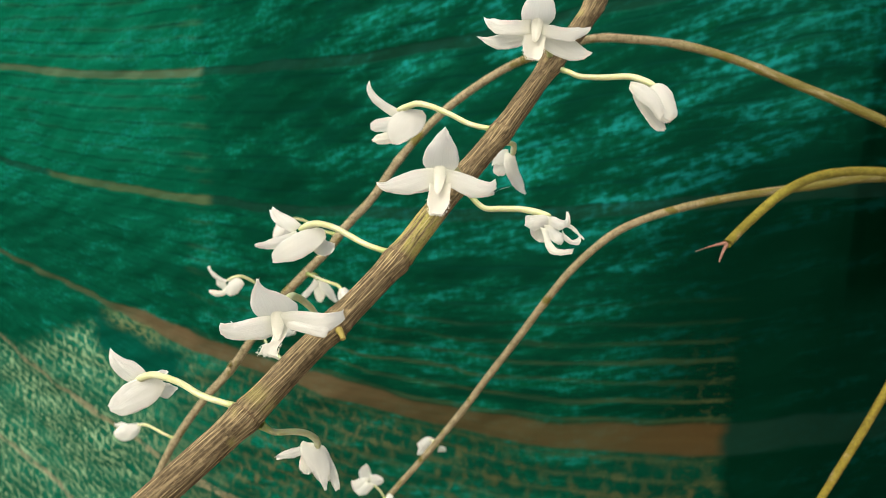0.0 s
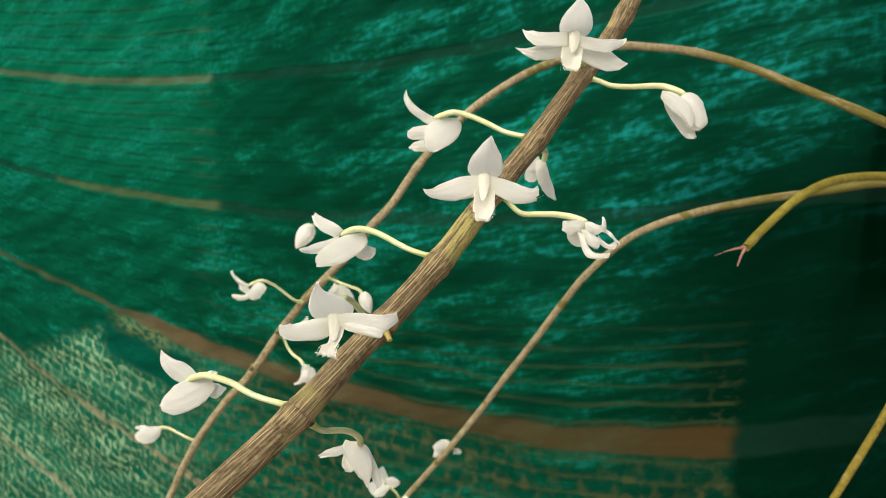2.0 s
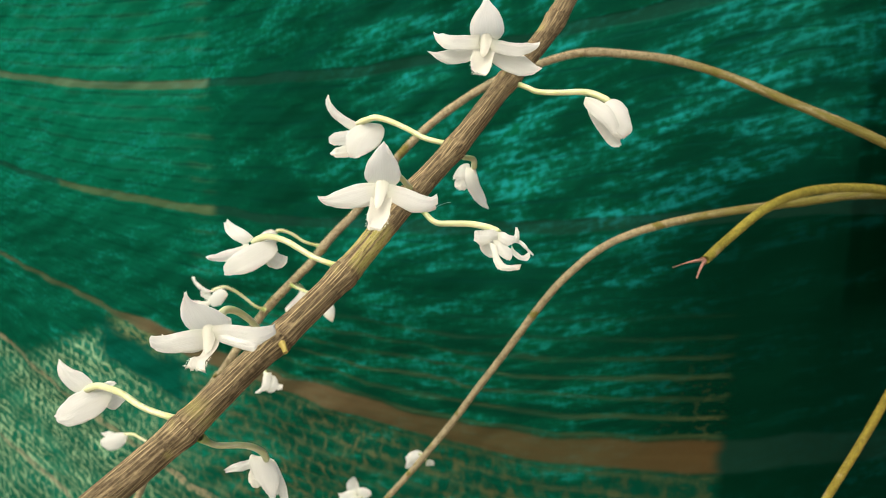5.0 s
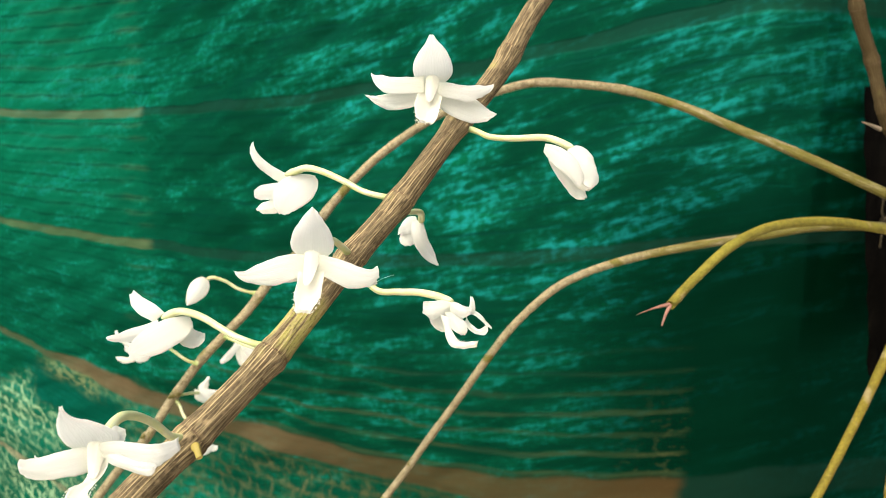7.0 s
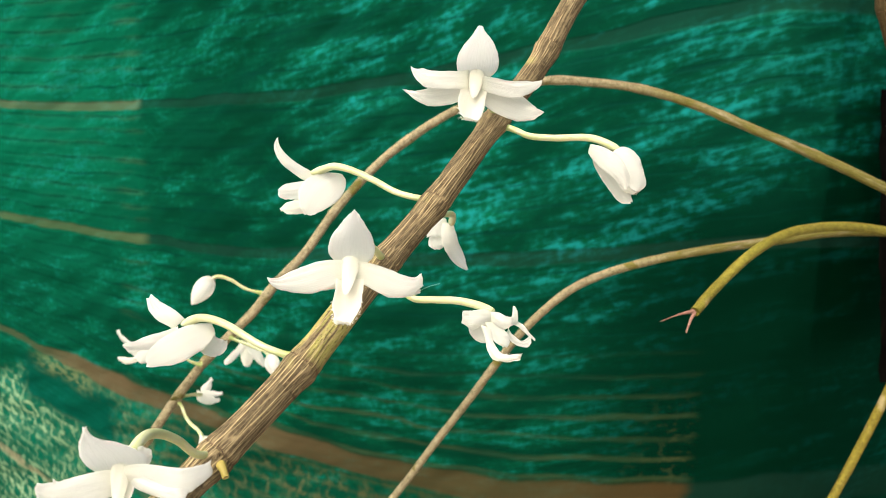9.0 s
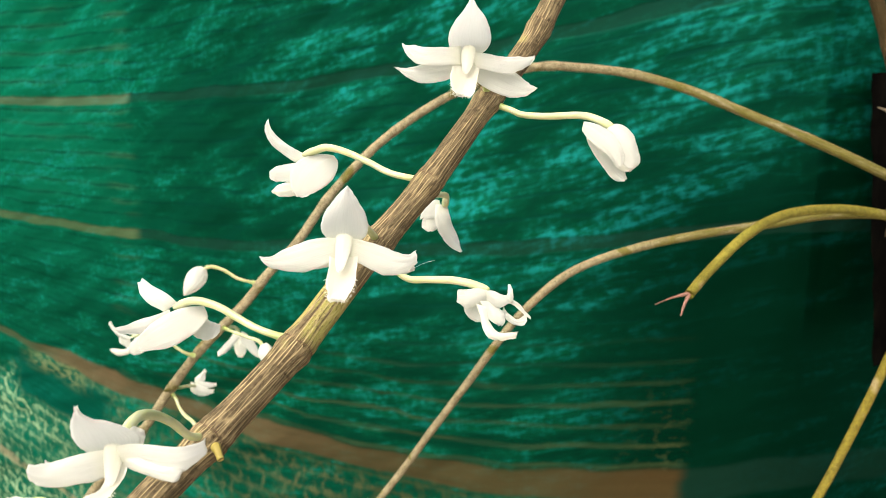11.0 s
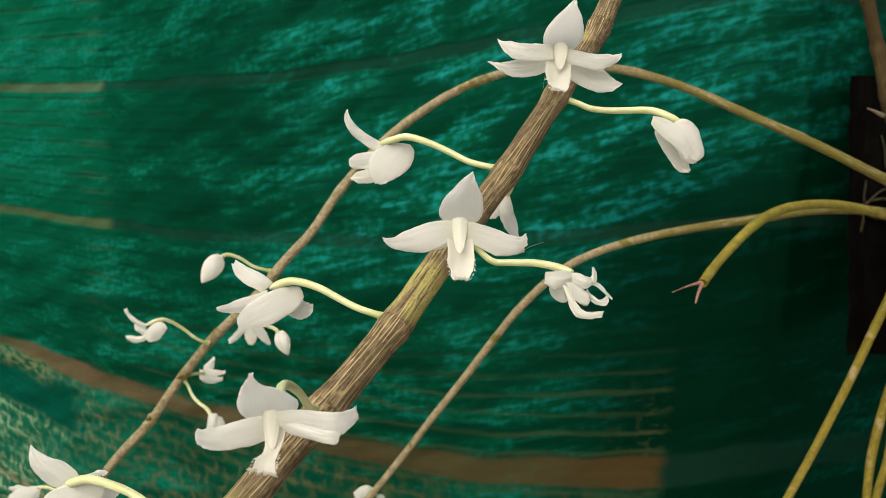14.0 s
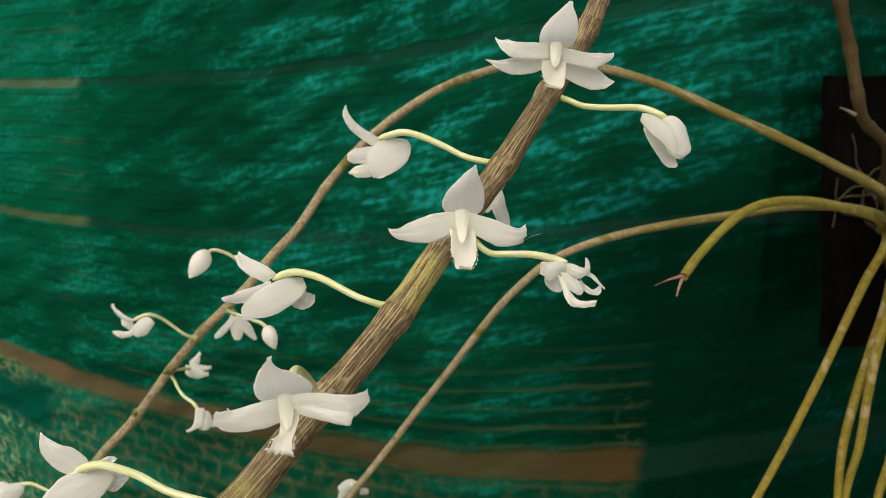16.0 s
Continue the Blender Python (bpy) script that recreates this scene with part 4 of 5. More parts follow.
shaped_flower((0.03, 0.3035, 1.353), (0.0226, 0.2635, 1.3512), [], [
    ("upper_sepal", [(-3.5, 0.5), (-8.3, 3.8), (-1.9, 9.2), (1.6, 12.2)], [(4.1, 0.5), (9.6, 3.6), (3, 10.9), (2, 12.2)], (0, 1.3, 8.7, 13), -0.98),
    ("side_sepal", [(-2.4, -0.1), (-9.4, -1), (-14.8, -6.7), (-18.9, -4.2)], [(-2.4, -5.3), (-4.4, -7.2), (-15.2, -7.3), (-18.2, -5.2)], (-1, -1.7, -0.1, 1.5), 0.56),
    ("side_sepal", [(3.5, 0), (11.6, -2.8), (14.4, -5.3), (17.4, -5.9)], [(3.5, -3.5), (7.5, -6.8), (12.7, -8.8), (17.1, -6.9)], (-1, -2, 0.8, 0.5), 0.56),
    ("petal", [(-0.6, 1), (-12.1, 1.8), (-15.6, -4.5), (-19.5, -3.5)], [(-0.9, -3.6), (-6, -8.1), (-16.5, -8.6), (-19.4, -4.2)], (1, 3, 1.2, 2.5), 0.91),
    ("petal", [(1.4, 1), (11.4, -0.1), (14.4, -4.8), (17.9, -2.2)], [(1.6, -3.6), (8.6, -8.7), (14.3, -10), (18, -5.3)], (1, 2.7, 2.1, 1.5), 0.91),
    ("lip", [(-3.1, -0.4), (-3.4, -6.5), (-4.2, -12.7), (-2.1, -14)], [(3.9, -0.4), (2.7, -7), (4.5, -11.7), (1, -14.2)], (0.5, 1.9, 10, 10.5), -1.68),
    ("column", [(-2.9, 0.5), (-2.3, -1.3), (-2.3, -5.3), (-1.5, -7.4)], [(3.5, 0.5), (2.5, -1.3), (1.9, -5.3), (0.2, -7.4)], (0, 1.6, 4.7, 7), 0.91),
], "open white orchid flower facing outward, lip fringed", 3, (0, -0.98, -0.12), tuck=0.003)
shaped_flower((0.0065, 0.2915, 1.3255), (-0.0283, 0.3054, 1.3351), [(-0.003, 0.2938, 1.3286), (-0.0096, 0.2961, 1.3319), (-0.0146, 0.2984, 1.3345), (-0.0198, 0.3008, 1.3361), (-0.0242, 0.3031, 1.3363)], [
    ("upper_sepal", [(-0.3, 0.8), (-2.5, 4), (-9.7, 6.2), (-12.3, 8.2)], [(-3.7, -2.2), (-8.4, 0.1), (-12.1, 1.5), (-13.5, 6.3)], (0, 0.7, -4.7, -7), 0.7),
    ("petal", [(-1.9, -1.3), (-11.5, -4.4), (-13.5, -5.3), (-16.4, -6.5)], [(-1.8, -7.6), (-11.4, -8.2), (-12.1, -8.9), (-16.2, -7)], (1, 1, 4.8, 5.5), 0.7),
    ("petal", [(6.6, -3.3), (10.5, -5.7), (9.7, -5.4), (11.7, -5.7)], [(4.3, -8.8), (6.5, -11), (8.9, -11), (11.2, -8.3)], (-1, -2.4, -2.3, -3), -0.56),
    ("side_sepal", [(7.7, -0.9), (-1.9, -0.5), (-11.2, -6.3), (-10.8, -10.5)], [(8.6, -3.3), (5.9, -8.3), (-5.8, -13.7), (-10.4, -11.8)], (0, -2.5, -3.5, -3), -1.12),
    ("side_sepal", [(7.8, -0.6), (-0.8, 0.6), (-11.1, -6.8), (-10.6, -11.4)], [(9, -3.3), (7.5, -8.4), (-4.4, -15.3), (-10.1, -12.6)], (1, 3, 1.2, 2.5), 0.63),
], "white orchid flower seen from behind", 4, (-0.8, 0.45, -0.4))
shaped_flower((-0.0115, 0.279, 1.302), (-0.0216, 0.237, 1.3085), [(-0.0154, 0.2706, 1.3036), (-0.0175, 0.2622, 1.3084), (-0.0196, 0.2538, 1.3117), (-0.0207, 0.2454, 1.3123)], [
    ("upper_sepal", [(-5.3, -1.8), (-10.6, 0.9), (-4.8, 6.5), (-3.6, 9.6)], [(2.9, -1.7), (11.7, 4.1), (-4.1, 6.1), (-3, 9.7)], (0, 2.8, 10.2, 13), -0.98),
    ("side_sepal", [(0.5, 1.9), (1.6, 4.3), (3.7, 2.2), (3.9, 1.4)], [(0.8, -2.2), (2.8, -2.2), (3.9, -1), (4.1, 0.7)], (-3, -3.7, -5.8, -5), 0.7),
    ("side_sepal", [(-3.1, -3.3), (-7.7, -4.2), (-12.6, -3.9), (-13.1, -2.4)], [(-2.7, -6.9), (-5.2, -7.8), (-12.7, -9.6), (-12.8, -3.1)], (-1, -1.2, 3.2, 3), 0.56),
    ("petal", [(-1, -1.2), (-9, -0.5), (-11.5, -4.1), (-15.8, -3.2)], [(-1, -5.7), (-4.7, -7.2), (-14.6, -9.8), (-15.7, -4.7)], (1, 3.8, 3.7, 5), 0.91),
    ("petal", [(-0.4, -0.4), (8.9, 2), (14.2, -0.8), (18, 0.4)], [(0, -3), (9.5, -3.6), (15.1, -7.5), (18.3, -1.6)], (1.5, 3.6, 8.7, 1), 0.84),
    ("side_sepal", [(0.7, -1), (6.7, -2.1), (12.5, -3.6), (14.7, -4.1)], [(1.4, -2.7), (2.2, -5.1), (15.4, -7.8), (14.4, -5.1)], (1, 3.1, 9.7, 5), 0.42),
    ("lip", [(-3.5, -2.2), (1, -12.6), (-2.9, -5), (-3.9, -10.6)], [(2.5, -1.9), (2, -10.2), (1.3, -6.7), (1.4, -11.8)], (0.5, 2.9, 9.8, 10), -1.68),
    ("column", [(-3.3, -0.6), (-3.1, -2.5), (-1.8, -6.3), (-0.7, -7.3)], [(2.1, -0.8), (2.4, -2.7), (1.4, -6.4), (1, -7.3)], (0, 1.5, 2.5, 4.6), 0.91),
], "open white orchid flower facing outward beside the cane", 5, (-0.22, -0.93, -0.3), tuck=0.003)
shaped_flower((-0.038, 0.264, 1.276), (-0.0807, 0.2872, 1.2818), [(-0.0529, 0.2686, 1.2792), (-0.0617, 0.2733, 1.2825), (-0.0689, 0.2779, 1.2838), (-0.0752, 0.2826, 1.2838)], [
    ("upper_sepal", [(2.6, 0.9), (-0.7, 7.6), (-5.8, 5.1), (-10.9, 10.3)], [(-3, -1.5), (-9.9, 0.9), (-11.2, 5.3), (-11.3, 9.6)], (0, -0.7, -0.6, -2), 0.7),
    ("petal", [(6.7, -0.4), (9, -2), (10.8, -2.5), (12.4, -3.2)], [(6, -5.6), (8.4, -7.6), (9.6, -7.7), (12.2, -4.2)], (-1, -2.4, -2.3, -3), -0.56),
    ("petal", [(2.7, 1.6), (5.5, 2.8), (7, 3), (9.2, 2.3)], [(2.8, 0.2), (5.7, 0.7), (7.5, 0.9), (9, 1.7)], (-2, -2, -2, -2), 0.28),
    ("side_sepal", [(7.4, -1), (-7.2, 0), (-8.9, -9.3), (-10.9, -9.4)], [(8.3, -2.6), (4, -9.7), (-5, -14.2), (-10.1, -10.6)], (0, -3.4, -3.8, -3.5), -1.12),
    ("side_sepal", [(8.1, -0.1), (-5.8, 2.5), (-8.7, -6.6), (-9.9, -9)], [(9.3, -2), (7.4, -8.7), (-4, -15.6), (-9, -10.6)], (1, 1.3, 2.4, 2), 0.63),
], "white orchid flower seen from behind", 6, (-0.8, 0.45, -0.4))
shaped_flower((-0.034, 0.266, 1.271), (-0.0221, 0.3052, 1.256), [(-0.0313, 0.2738, 1.2668), (-0.0258, 0.2817, 1.2652), (-0.0229, 0.2895, 1.2628), (-0.0212, 0.2974, 1.2589)], [
    ("side_sepal", [(-0.3, -1.2), (2.5, -4.2), (4.7, -15.3), (6.7, -17.5)], [(2.2, -1.6), (5.1, -3.5), (9.3, -16.1), (8.4, -16.6)], (-2, -2.8, -0.7, 0), 0.7),
    ("upper_sepal", [(-2.1, -0.7), (-5.3, -1.2), (-4.1, -13.2), (0.7, -14.3)], [(2.1, -1.9), (5.8, -7), (5.9, -11), (4.1, -14.3)], (-3, -4.2, -3.1, -2), -1.12),
    ("lip", [(-4.8, -2.8), (-8, -7.7), (-6.8, -10.6), (-4.9, -11.6)], [(-1.4, -3.6), (-3, -7.5), (-0.5, -11.4), (-3.4, -11.6)], (-1, -1, -1, -1), 0.7),
    ("petal", [(-2.5, 0.2), (-9.9, -1.9), (-12.4, -3), (-15.2, -5.2)], [(-2.4, -3.1), (-9, -5.4), (-12, -6.3), (-14.8, -6.2)], (1, 0.7, -0.4, 0), 0.56),
    ("side_sepal", [(-5.2, 1), (-8.4, -3.9), (-0.4, -9.4), (2.8, -16.7)], [(0.1, 0.2), (8.1, -3), (4.7, -11.3), (4.1, -16.9)], (1.5, 2.2, 2.2, 1.5), 1.68),
], "nodding white orchid flower with one petal held out sideways", 7, (0.15, 0.25, -0.95))
shaped_flower((0.0655, 0.3255, 1.4), (0.1013, 0.3091, 1.3897), [(0.0718, 0.3228, 1.3973), (0.0759, 0.32, 1.3949), (0.0837, 0.3173, 1.3939), (0.0925, 0.3146, 1.3937), (0.0972, 0.3118, 1.3921)], [
    ("side_sepal", [(-6.4, -3.3), (-1.7, -3.3), (4.8, -11.8), (5.4, -16.4)], [(-7.2, -4.2), (-6, -8.8), (0.2, -17.2), (4.7, -17.3)], (-1, -2.1, -3.2, -2), -0.7),
    ("upper_sepal", [(-0.9, -1.1), (4, 4.2), (11.2, -7.3), (8, -13)], [(-1.7, -2.6), (-1.5, -7.7), (1.7, -12.2), (6.5, -13.9)], (0, 0.3, 1.4, 1), 1.68),
    ("petal", [(0.1, -1.4), (8.3, 3.7), (9, -8.6), (7.9, -11.7)], [(-1.6, -2.7), (-2.6, -7), (2.5, -11), (5.8, -12.5)], (-2, -3.5, -3.5, -2), -1.26),
    ("lip", [(1.7, -9.1), (2.7, -11.7), (6, -11.4), (7.1, -12.5)], [(0.4, -11.2), (1.5, -14), (4.3, -15.2), (6.3, -14.3)], (0, 0.9, 0.3, 0.5), 0.7),
    ("side_sepal", [(-8.4, 0.7), (-3, 0.4), (5.7, -7.1), (2.5, -13.6)], [(-9.3, -1.9), (-8.2, -6.8), (-0.5, -9.6), (0.8, -13.6)], (1, 3, 3.5, 2.5), 1.54),
], "half-closed nodding white orchid flower", 8, (0.78, -0.15, -0.6))
shaped_flower((0.0455, 0.317, 1.372), (0.0517, 0.351, 1.3704), [(0.0477, 0.3227, 1.3696), (0.0502, 0.3321, 1.3705), (0.0523, 0.3416, 1.3709)], [
    ("petal", [(-2.5, -3.2), (-4.7, -4.9), (-6.3, -9.6), (-4.9, -10.6)], [(1, -3.6), (1.4, -6.7), (-1.2, -10.8), (-3.4, -10.6)], (-3, -3, -3, -3), -0.7),
    ("side_sepal", [(-5.6, -5.4), (-8.2, -5.8), (-8.1, -10.5), (-5.5, -10.8)], [(-1.7, -5.9), (-0.9, -8.2), (-2.6, -11.3), (-4.8, -10.8)], (-1, -1, -1, -1), 0.7),
    ("petal", [(-1.1, -0.1), (-5.4, 1.2), (-6.9, -3.3), (-8.1, -5.8)], [(-0.3, -6), (-3.6, -6.6), (-5.8, -6.1), (-7.9, -6.5)], (0, 0.8, 0.8, 0), 0.84),
    ("side_sepal", [(-2.4, -1.2), (-4.5, -9.1), (0.5, -15.5), (6.9, -18.3)], [(1.5, -1.7), (2, -7.7), (6.3, -13.2), (7.9, -17.5)], (1, 4.8, -4.8, -10), 1.4),
], "small nodding white orchid flower behind the cane", 9, (0.3, 0.35, -0.9))
shaped_flower((0.031, 0.304, 1.35), (0.0599, 0.2927, 1.3403), [(0.0378, 0.3021, 1.3429), (0.0445, 0.3002, 1.3422), (0.0511, 0.2984, 1.342), (0.0567, 0.2965, 1.3409), (0.0597, 0.2946, 1.3397)], [
    ("petal", [(-5, -4.2), (-6.9, -7.8), (-2.7, -9.8), (-0.7, -10.3)], [(0.1, -4.6), (1.3, -7.5), (1, -8.6), (0.3, -10.2)], (-1, -2.8, -1.7, -2), 0.56),
    ("side_sepal", [(1.9, -1.6), (-1.9, -0.2), (-5.3, -0.4), (-7.3, -1.3)], [(1.6, -4.2), (-2.7, -5.3), (-4.8, -7.7), (-7.5, -4.6)], (0, 1.1, 2.2, 1), 1.82),
    ("lip", [(-2.3, -5), (-0.3, -13.1), (-1.3, -16.4), (8, -14.3)], [(0.4, -5.8), (1.6, -11.9), (1, -13), (8.6, -12.7)], (2, 3.7, 6.8, 7), 0.84),
    ("petal", [(-1.4, -3.9), (0.7, -8.3), (2.2, -10.9), (3.9, -11.1)], [(3.7, -4.9), (4.6, -6.9), (6.6, -9.4), (5.3, -11)], (1, 2.2, 2.8, 2.5), 1.26),
    ("petal", [(5.7, -5.6), (6.7, -8.5), (9.4, -10.6), (12, -8.3)], [(5.3, -7.3), (4.5, -10.2), (11.2, -12.9), (12.2, -10.1)], (0, 0.3, 1.4, 1), 0.56),
    ("petal", [(7.1, -3.2), (10.3, -4.6), (12, -7.2), (13.4, -8.8)], [(6.7, -4.9), (9.4, -5.9), (11.2, -8), (13, -9.6)], (0, 1.8, 0.7, 1), 0.56),
    ("upper_sepal", [(4.2, -5.4), (7, -3.5), (6.1, -1.9), (7, 0.3)], [(7.3, -4.9), (9.7, -4.2), (7.4, -0.4), (7.4, 0.3)], (1.5, 2.2, 2.2, 1.5), 0.42),
    ("side_sepal", [(0.7, -1.5), (2.7, -1), (5.1, -2.3), (7.2, -3)], [(1, -4.2), (3.4, -6.6), (4.7, -6), (7.2, -4.7)], (1, 2.1, 3.2, 2), 1.4),
], "wilting white orchid flower with curled petals and a hooked lip", 10, (0.85, -0.25, -0.4))
# flowers of the slender arching cane
bud((-0.0596, 0.604, 1.3418), (-0.0932, 0.596, 1.3496), (-0.46, -0.36, -0.81), 1.6, 1, via=[(-0.0706, 0.602, 1.3449), (-0.0796, 0.6, 1.3505), (-0.0885, 0.598, 1.3526)])
shaped_flower((-0.1019, 0.617, 1.2928), (-0.137, 0.6, 1.3075), [(-0.1088, 0.6136, 1.2958), (-0.1175, 0.6102, 1.303), (-0.1241, 0.6068, 1.3078), (-0.1306, 0.6034, 1.3099)], [
    ("upper_sepal", [(1.1, -0.4), (-3.9, -2.4), (-15.4, 7.2), (-14, 10)], [(-4.6, -2.5), (-8.9, -1.9), (-16.5, 6), (-16.1, 9.3)], (0, 0, 0, 0), 1.05),
    ("petal", [(-2.9, -1.9), (-6.4, -1.5), (-7.7, 0.5), (-10.1, -0.8)], [(-1.4, -9.3), (-5.4, -7.3), (-8.2, -5.9), (-10.1, -3.3)], (-2, -2, -2, -2), 1.05),
    ("side_sepal", [(10.8, -1.1), (6.2, 6.6), (-7.7, -7.7), (-0.2, -11.2)], [(11.9, -3.3), (9.4, -9.5), (5.3, -12.1), (1.9, -12.3)], (2, 3.8, 2.7, 3), 2.8),
    ("lip", [(-1, -5.5), (-6.7, -10.7), (-9.4, -7.7), (-15.2, -7.9)], [(-2.4, -11), (-6.4, -13.4), (-13, -12.9), (-14.4, -9.8)], (0, 0, 0, 0), 1.05),
], "small white orchid flower seen from its side", 11, (-0.93, 0.1, -0.35))
shaped_flower((-0.0799, 0.606, 1.3135), (-0.0788, 0.65, 1.3089), [(-0.0794, 0.6207, 1.3122), (-0.0787, 0.6353, 1.3107)], [
    ("petal", [(-3.2, -1.2), (-6, -6.1), (-9.3, -10.8), (-15.2, -15.7)], [(0.8, -5.4), (-3.2, -9.7), (-9.4, -20), (-14.8, -18.2)], (0, 0.7, 2.8, 2), 1.05),
    ("lip", [(-2.5, -2.9), (-5.6, -8.7), (-3.6, -16.2), (-0.6, -20.1)], [(3.9, -3), (4.6, -8.8), (6.7, -16.3), (2.6, -20.1)], (-1, -1.8, 0.3, 1), 1.05),
    ("petal", [(1.6, -1.3), (9.8, -6.1), (12.6, -10.8), (15.2, -19.4)], [(0, -6.2), (1.1, -9.6), (8.9, -19.1), (14, -20.2)], (0, 0.7, 2.8, 2), 1.05),
], "small nodding white orchid flower", 12, (0.1, -0.3, -0.9))
bud((-0.0803, 0.603, 1.3125), (-0.0525, 0.6, 1.2999), (0.35, -0.11, -0.93), 1.25, 2, via=[(-0.0728, 0.6022, 1.3095), (-0.0634, 0.6015, 1.306), (-0.0563, 0.6008, 1.3033)])
shaped_flower((-0.1215, 0.6345, 1.2688), (-0.115, 0.666, 1.2682), [(-0.1185, 0.638, 1.269), (-0.1152, 0.649, 1.2686)], [
    ("upper_sepal", [(0.4, 0.8), (0.6, 5.4), (5.7, 8.6), (8.4, 10.7)], [(6.1, -1.8), (8.4, 1.2), (8.2, 7.3), (9.3, 9)], (0, 0, 0, 0), 1.05),
    ("petal", [(2.2, 2.6), (8.3, 0.7), (11.3, 0.7), (16.8, 0.7)], [(3.1, -5.7), (7.6, -3.2), (11.6, -4.4), (16.8, -1.8)], (1, 1, 1, 1), 1.4),
    ("side_sepal", [(-1.7, 1.9), (6.3, -0.1), (8.8, -4.6), (15, -4.2)], [(-1.6, -4.7), (4.1, -11.5), (9.7, -7.9), (15.4, -6.6)], (2, 2, 2, 2), 2.1),
], "small white orchid flower beside the cane", 13, (0.6, -0.3, -0.45))
shaped_flower((-0.1225, 0.634, 1.2672), (-0.0988, 0.614, 1.2456), [(-0.1185, 0.6325, 1.2622), (-0.1155, 0.6298, 1.2569), (-0.1103, 0.6245, 1.2521), (-0.1034, 0.6192, 1.2482)], [
    ("side_sepal", [(-2.4, 0.6), (-1.5, -4.2), (-4, -13.6), (-8.6, -14.3)], [(3.5, 0.1), (3.3, -7.8), (3.4, -14.7), (-7.8, -15.5)], (1, 2.5, 2.5, 1), 2.1),
    ("side_sepal", [(-1.5, -0.3), (2.7, -6.9), (-4.9, -12.1), (0.9, -14.8)], [(6, -2), (10.3, -7.6), (7.9, -14.6), (3.8, -14.8)], (0, 0, 0, 0), 2.1),
    ("petal", [(-0.2, -0.5), (5, -6.3), (7.8, -8.6), (11.8, -9.2)], [(0.6, -6.6), (4.4, -10.8), (8.1, -14.9), (11.9, -12.2)], (-1, -1, -1, -1), 1.4),
], "small nodding white orchid flower", 14, (0.1, -0.2, -0.95))
shaped_flower((-0.201, 0.671, 1.1738), (-0.2396, 0.69, 1.1812), [(-0.2103, 0.6758, 1.176), (-0.2201, 0.6805, 1.1791), (-0.2301, 0.6852, 1.1818)], [
    ("upper_sepal", [(-6.8, -0.1), (-12.4, 2.2), (-15.2, 1.6), (-19.3, 0.3)], [(-7.7, -3.4), (-12.8, -2.8), (-17.3, -3), (-18.8, -1.6)], (0, 0, 0, 0), 0.7),
    ("side_sepal", [(4.6, -0.5), (-4.1, 4.1), (-15.5, -1.6), (-18.9, -6.9)], [(3.7, -3.9), (4.4, -10.6), (-9.2, -18.5), (-17.9, -10.3)], (2, 3.5, 3.5, 2), 2.8),
    ("petal", [(-2.1, -2.1), (-10.9, -0.9), (-16.7, -4), (-19.5, -7.1)], [(-2, -8.8), (-6, -13.9), (-17.3, -16.1), (-18.5, -10.9)], (-3, -3, -3, -3), -2.1),
], "small half-open white orchid flower", 15, (-0.9, 0, -0.4))
# flowers of the slender tan cane
shaped_flower((0.0158, 0.757, 1.1492), (0.0103, 0.765, 1.1531), [(0.0135, 0.761, 1.1524)], [
    ("side_sepal", [(4.3, -1.3), (-0.2, 6.2), (-7.8, 3.9), (-13.8, -3.6)], [(1.2, -8.8), (-3.4, -6.2), (-8.8, -8.7), (-12.7, -6.8)], (1, 2.5, 2.5, 1), 2.8),
    ("petal", [(2.2, -3.7), (-2.8, -0.7), (-9.4, -4.2), (-12.7, -9.2)], [(-1, -10.1), (-3.7, -9.8), (-10.3, -15.1), (-13.8, -13.9)], (0, 0, 0, 0), 1.4),
    ("upper_sepal", [(6.4, -7.6), (7.3, -5.7), (13, -6.2), (13.9, -9.1)], [(5.4, -11.8), (8.2, -11.4), (12.7, -12.7), (13.9, -10.7)], (-3, -3, -3, -3), 0.7),
], "small half-open white orchid flower", 16, (-0.6, -0.5, 0.1))
shaped_flower((-0.0335, 0.772, 1.0948), (-0.0443, 0.77, 1.1103), [(-0.0389, 0.771, 1.1036)], [
    ("upper_sepal", [(-11.8, 2), (-17.9, 11.1), (-11.8, 17), (-8.1, 19.6)], [(-1.1, 2.1), (-0.7, 8), (-5.1, 18.6), (-7.1, 19.7)], (0, 2, 4, 6), -1.4),
    ("petal", [(-5.2, 5.8), (-14, 6.5), (-13.9, 4.8), (-21.8, 3)], [(-5.1, -3.8), (-10.1, -7.4), (-16.7, -11), (-20.1, -5)], (2, 2, 2, 2), 1.4),
    ("petal", [(-4.2, 8), (0.1, 9.7), (4.4, 9.8), (8.7, 6)], [(-3, -2.7), (1.1, -0.8), (6, -2.2), (9.3, 2.8)], (2, 2, 2, 2), 1.4),
    ("side_sepal", [(-6.2, 2.9), (-10.8, -1.9), (-13.9, -5.2), (-17.8, -6.8)], [(0.3, -0.2), (-1.5, -5), (-8, -13.1), (-14.6, -9.9)], (3, 3, 3, 3), 1.4),
], "small white orchid flower", 17, (-0.3, -0.8, 0.1))
bud((-0.03, 0.777, 1.097), (-0.0295, 0.772, 1.0985), (0.0, -0.5, -0.7), 0.9, 3)

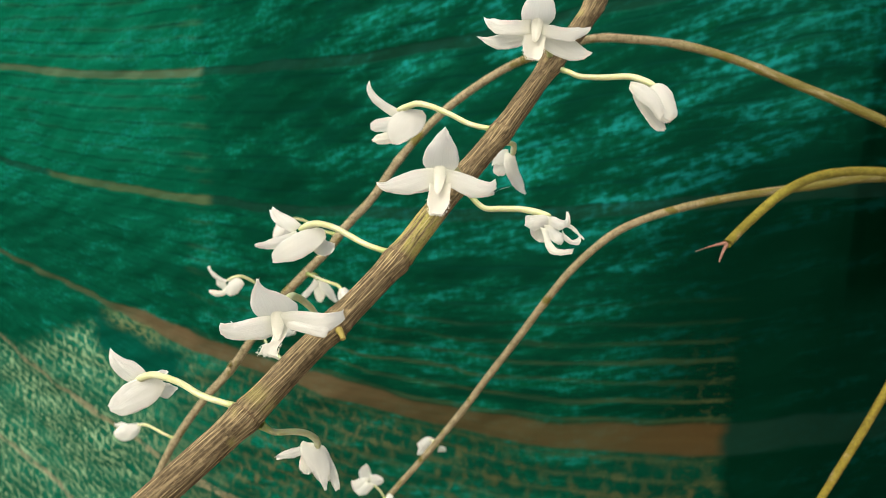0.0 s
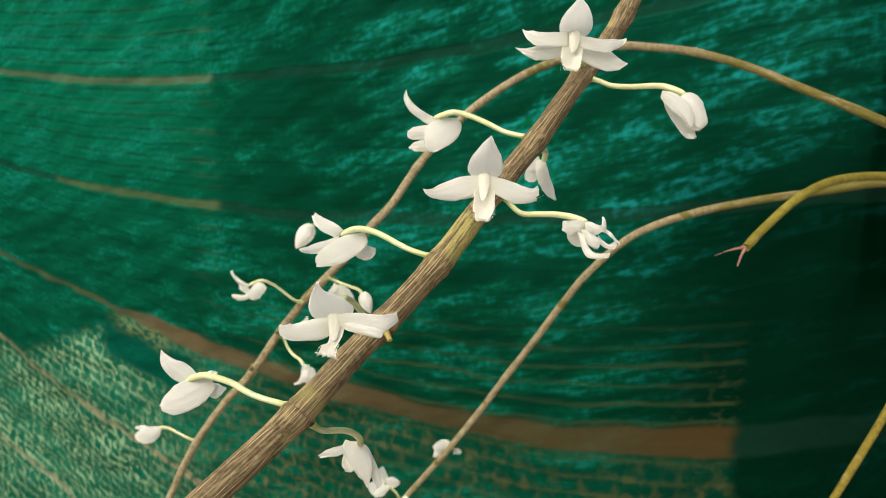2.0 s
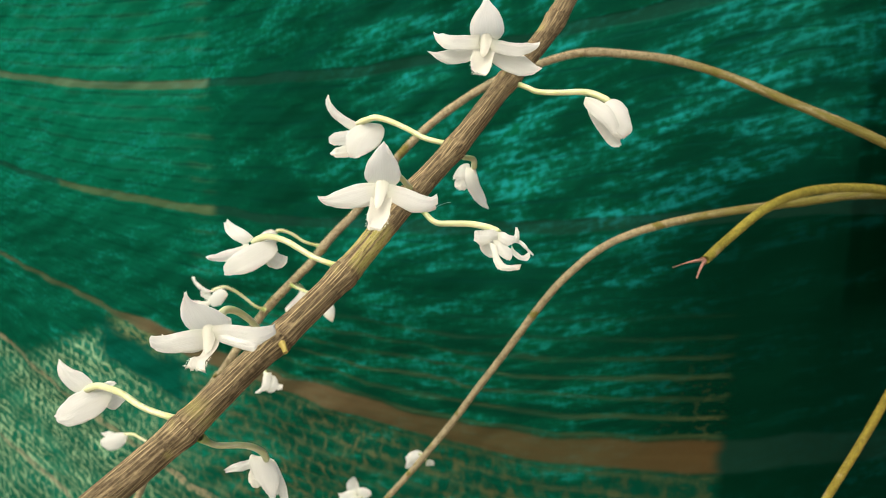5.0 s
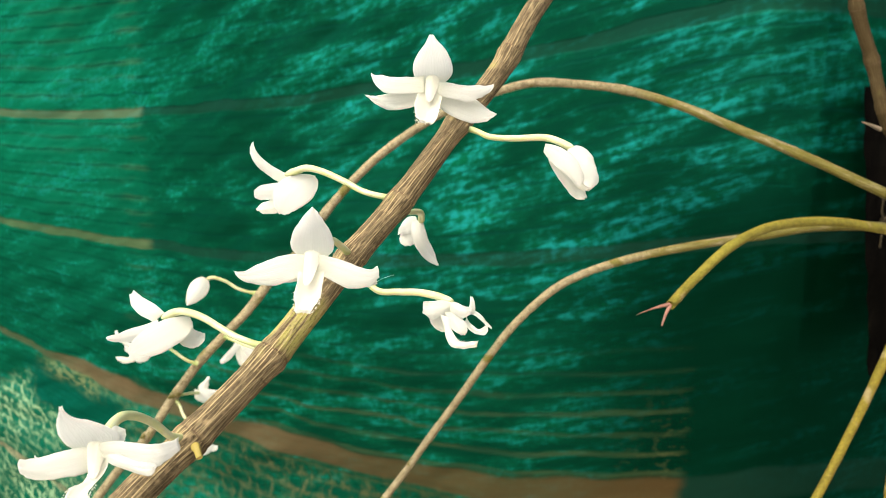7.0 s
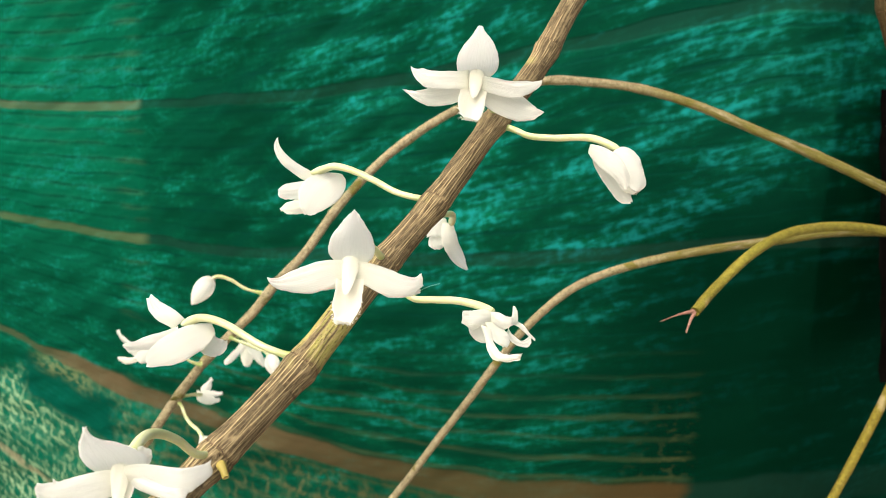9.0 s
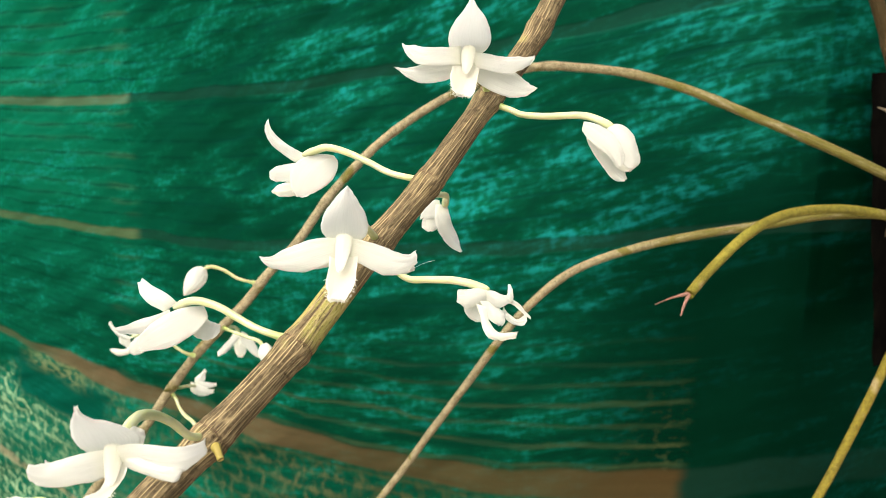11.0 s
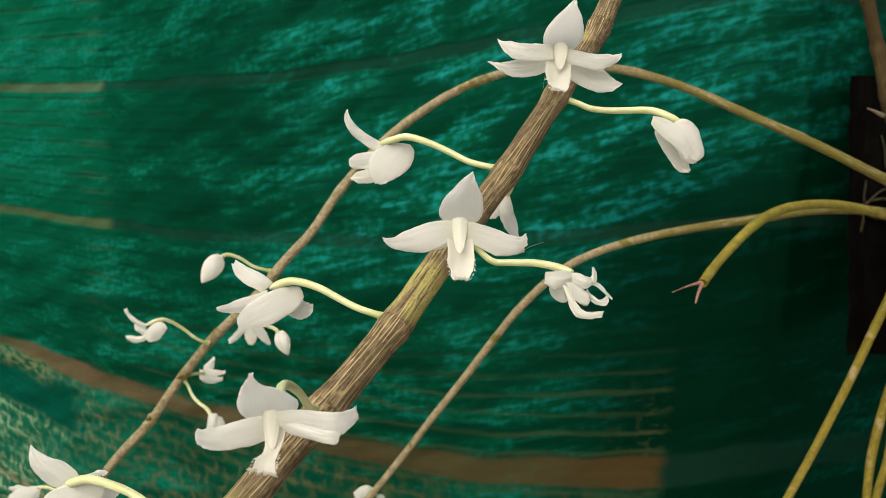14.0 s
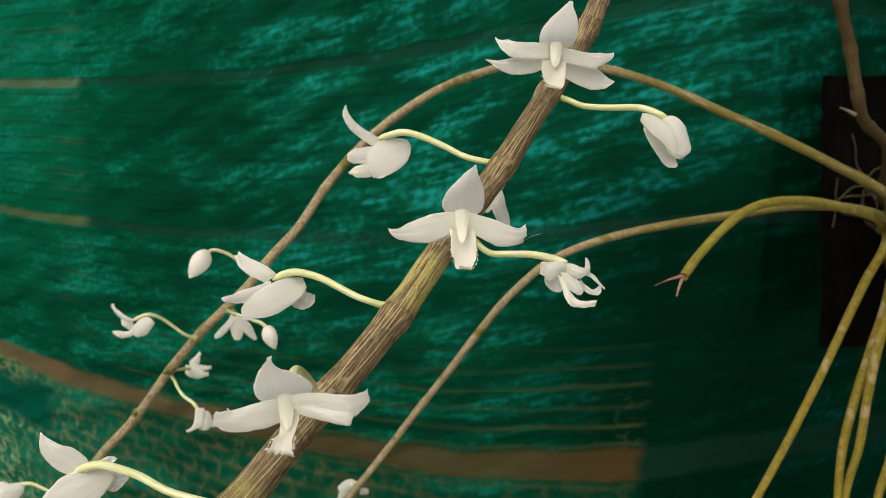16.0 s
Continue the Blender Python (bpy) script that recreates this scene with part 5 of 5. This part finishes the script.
# dried stub on the thick cane
v, f, u = tube(spline([(-0.0125, 0.2765, 1.3015), (-0.0098, 0.2735, 1.3), (-0.0082, 0.2715, 1.2974)], 0.0006), lambda k, s: 0.0012 - 0.04 * s + 0.0003 * math.exp(-((s - 0.004) / 0.0008) ** 2), 10)
part("dry_stub", v, f, u, STUB, orchid, "ochre dried flower stub")


# short stubs at two nodes of the arching cane, and a pale dry bract at the foot of the thick one
for points, width, tint, name in (
    ([(-0.1459, 0.644, 1.2399), (-0.1468, 0.64, 1.2386), (-0.1483, 0.638, 1.2382)], 0.0024, CANE_OLIVE, "dry_stub"),
    ([(-0.1211, 0.632, 1.2687), (-0.1234, 0.628, 1.2688), (-0.1253, 0.626, 1.2679)], 0.0022, CANE_OLIVE, "dry_stub"),
    ([(0.3724, 0.586, 1.4535), (0.3637, 0.582, 1.4554), (0.3561, 0.58, 1.4573)], 0.0016, BRACT, "dry_bract"),
):
    path = spline(points, 0.0006)
    v, f, u = tube(path, lambda k, s: width * max(0.12, 1 - k / len(path)) ** 0.6, 10)
    part(name, v, f, u, tint, orchid)

# two single threads of silk
for points in ([(0.0393, 0.262, 1.3444), (0.0418, 0.262, 1.3459), (0.0462, 0.262, 1.347)], [(0.0511, 0.283, 1.3976), (0.0502, 0.283, 1.394), (0.0505, 0.283, 1.3901)]):
    v, f, u = tube(spline(points, 0.002), lambda k, s: 0.00003, 5)
    part("silk_thread", v, f, u, SILK, orchid, "hair-thin pale silk thread")

# roots on the board
rr = random.Random(5)
for i in range(18):
    a = rr.uniform(0, 6.28)
    p = BASE + Vector((rr.uniform(-0.01, 0.01), -0.004, rr.uniform(-0.02, 0.02)))
    pts = [p]
    for s in range(7):
        a += rr.uniform(-0.7, 0.7)
        q = pts[-1] + Vector((math.cos(a) * 0.012, 0, math.sin(a) * 0.016))
        q.z = max(1.275, min(1.52, q.z))
        q.x = max(0.482, min(0.62, q.x))
        q.y = 0.7559 + (1.5278 - q.z) * 0.133 - rr.uniform(0.001, 0.005)
        pts.append(q)
    rad = rr.uniform(0.0008, 0.0019)
    v, f, u = tube(spline(pts, 0.003), lambda k, s: rad * (1 - 3.0 * s), 7)
    part("aerial_root", v, f, u, ROOT, orchid)
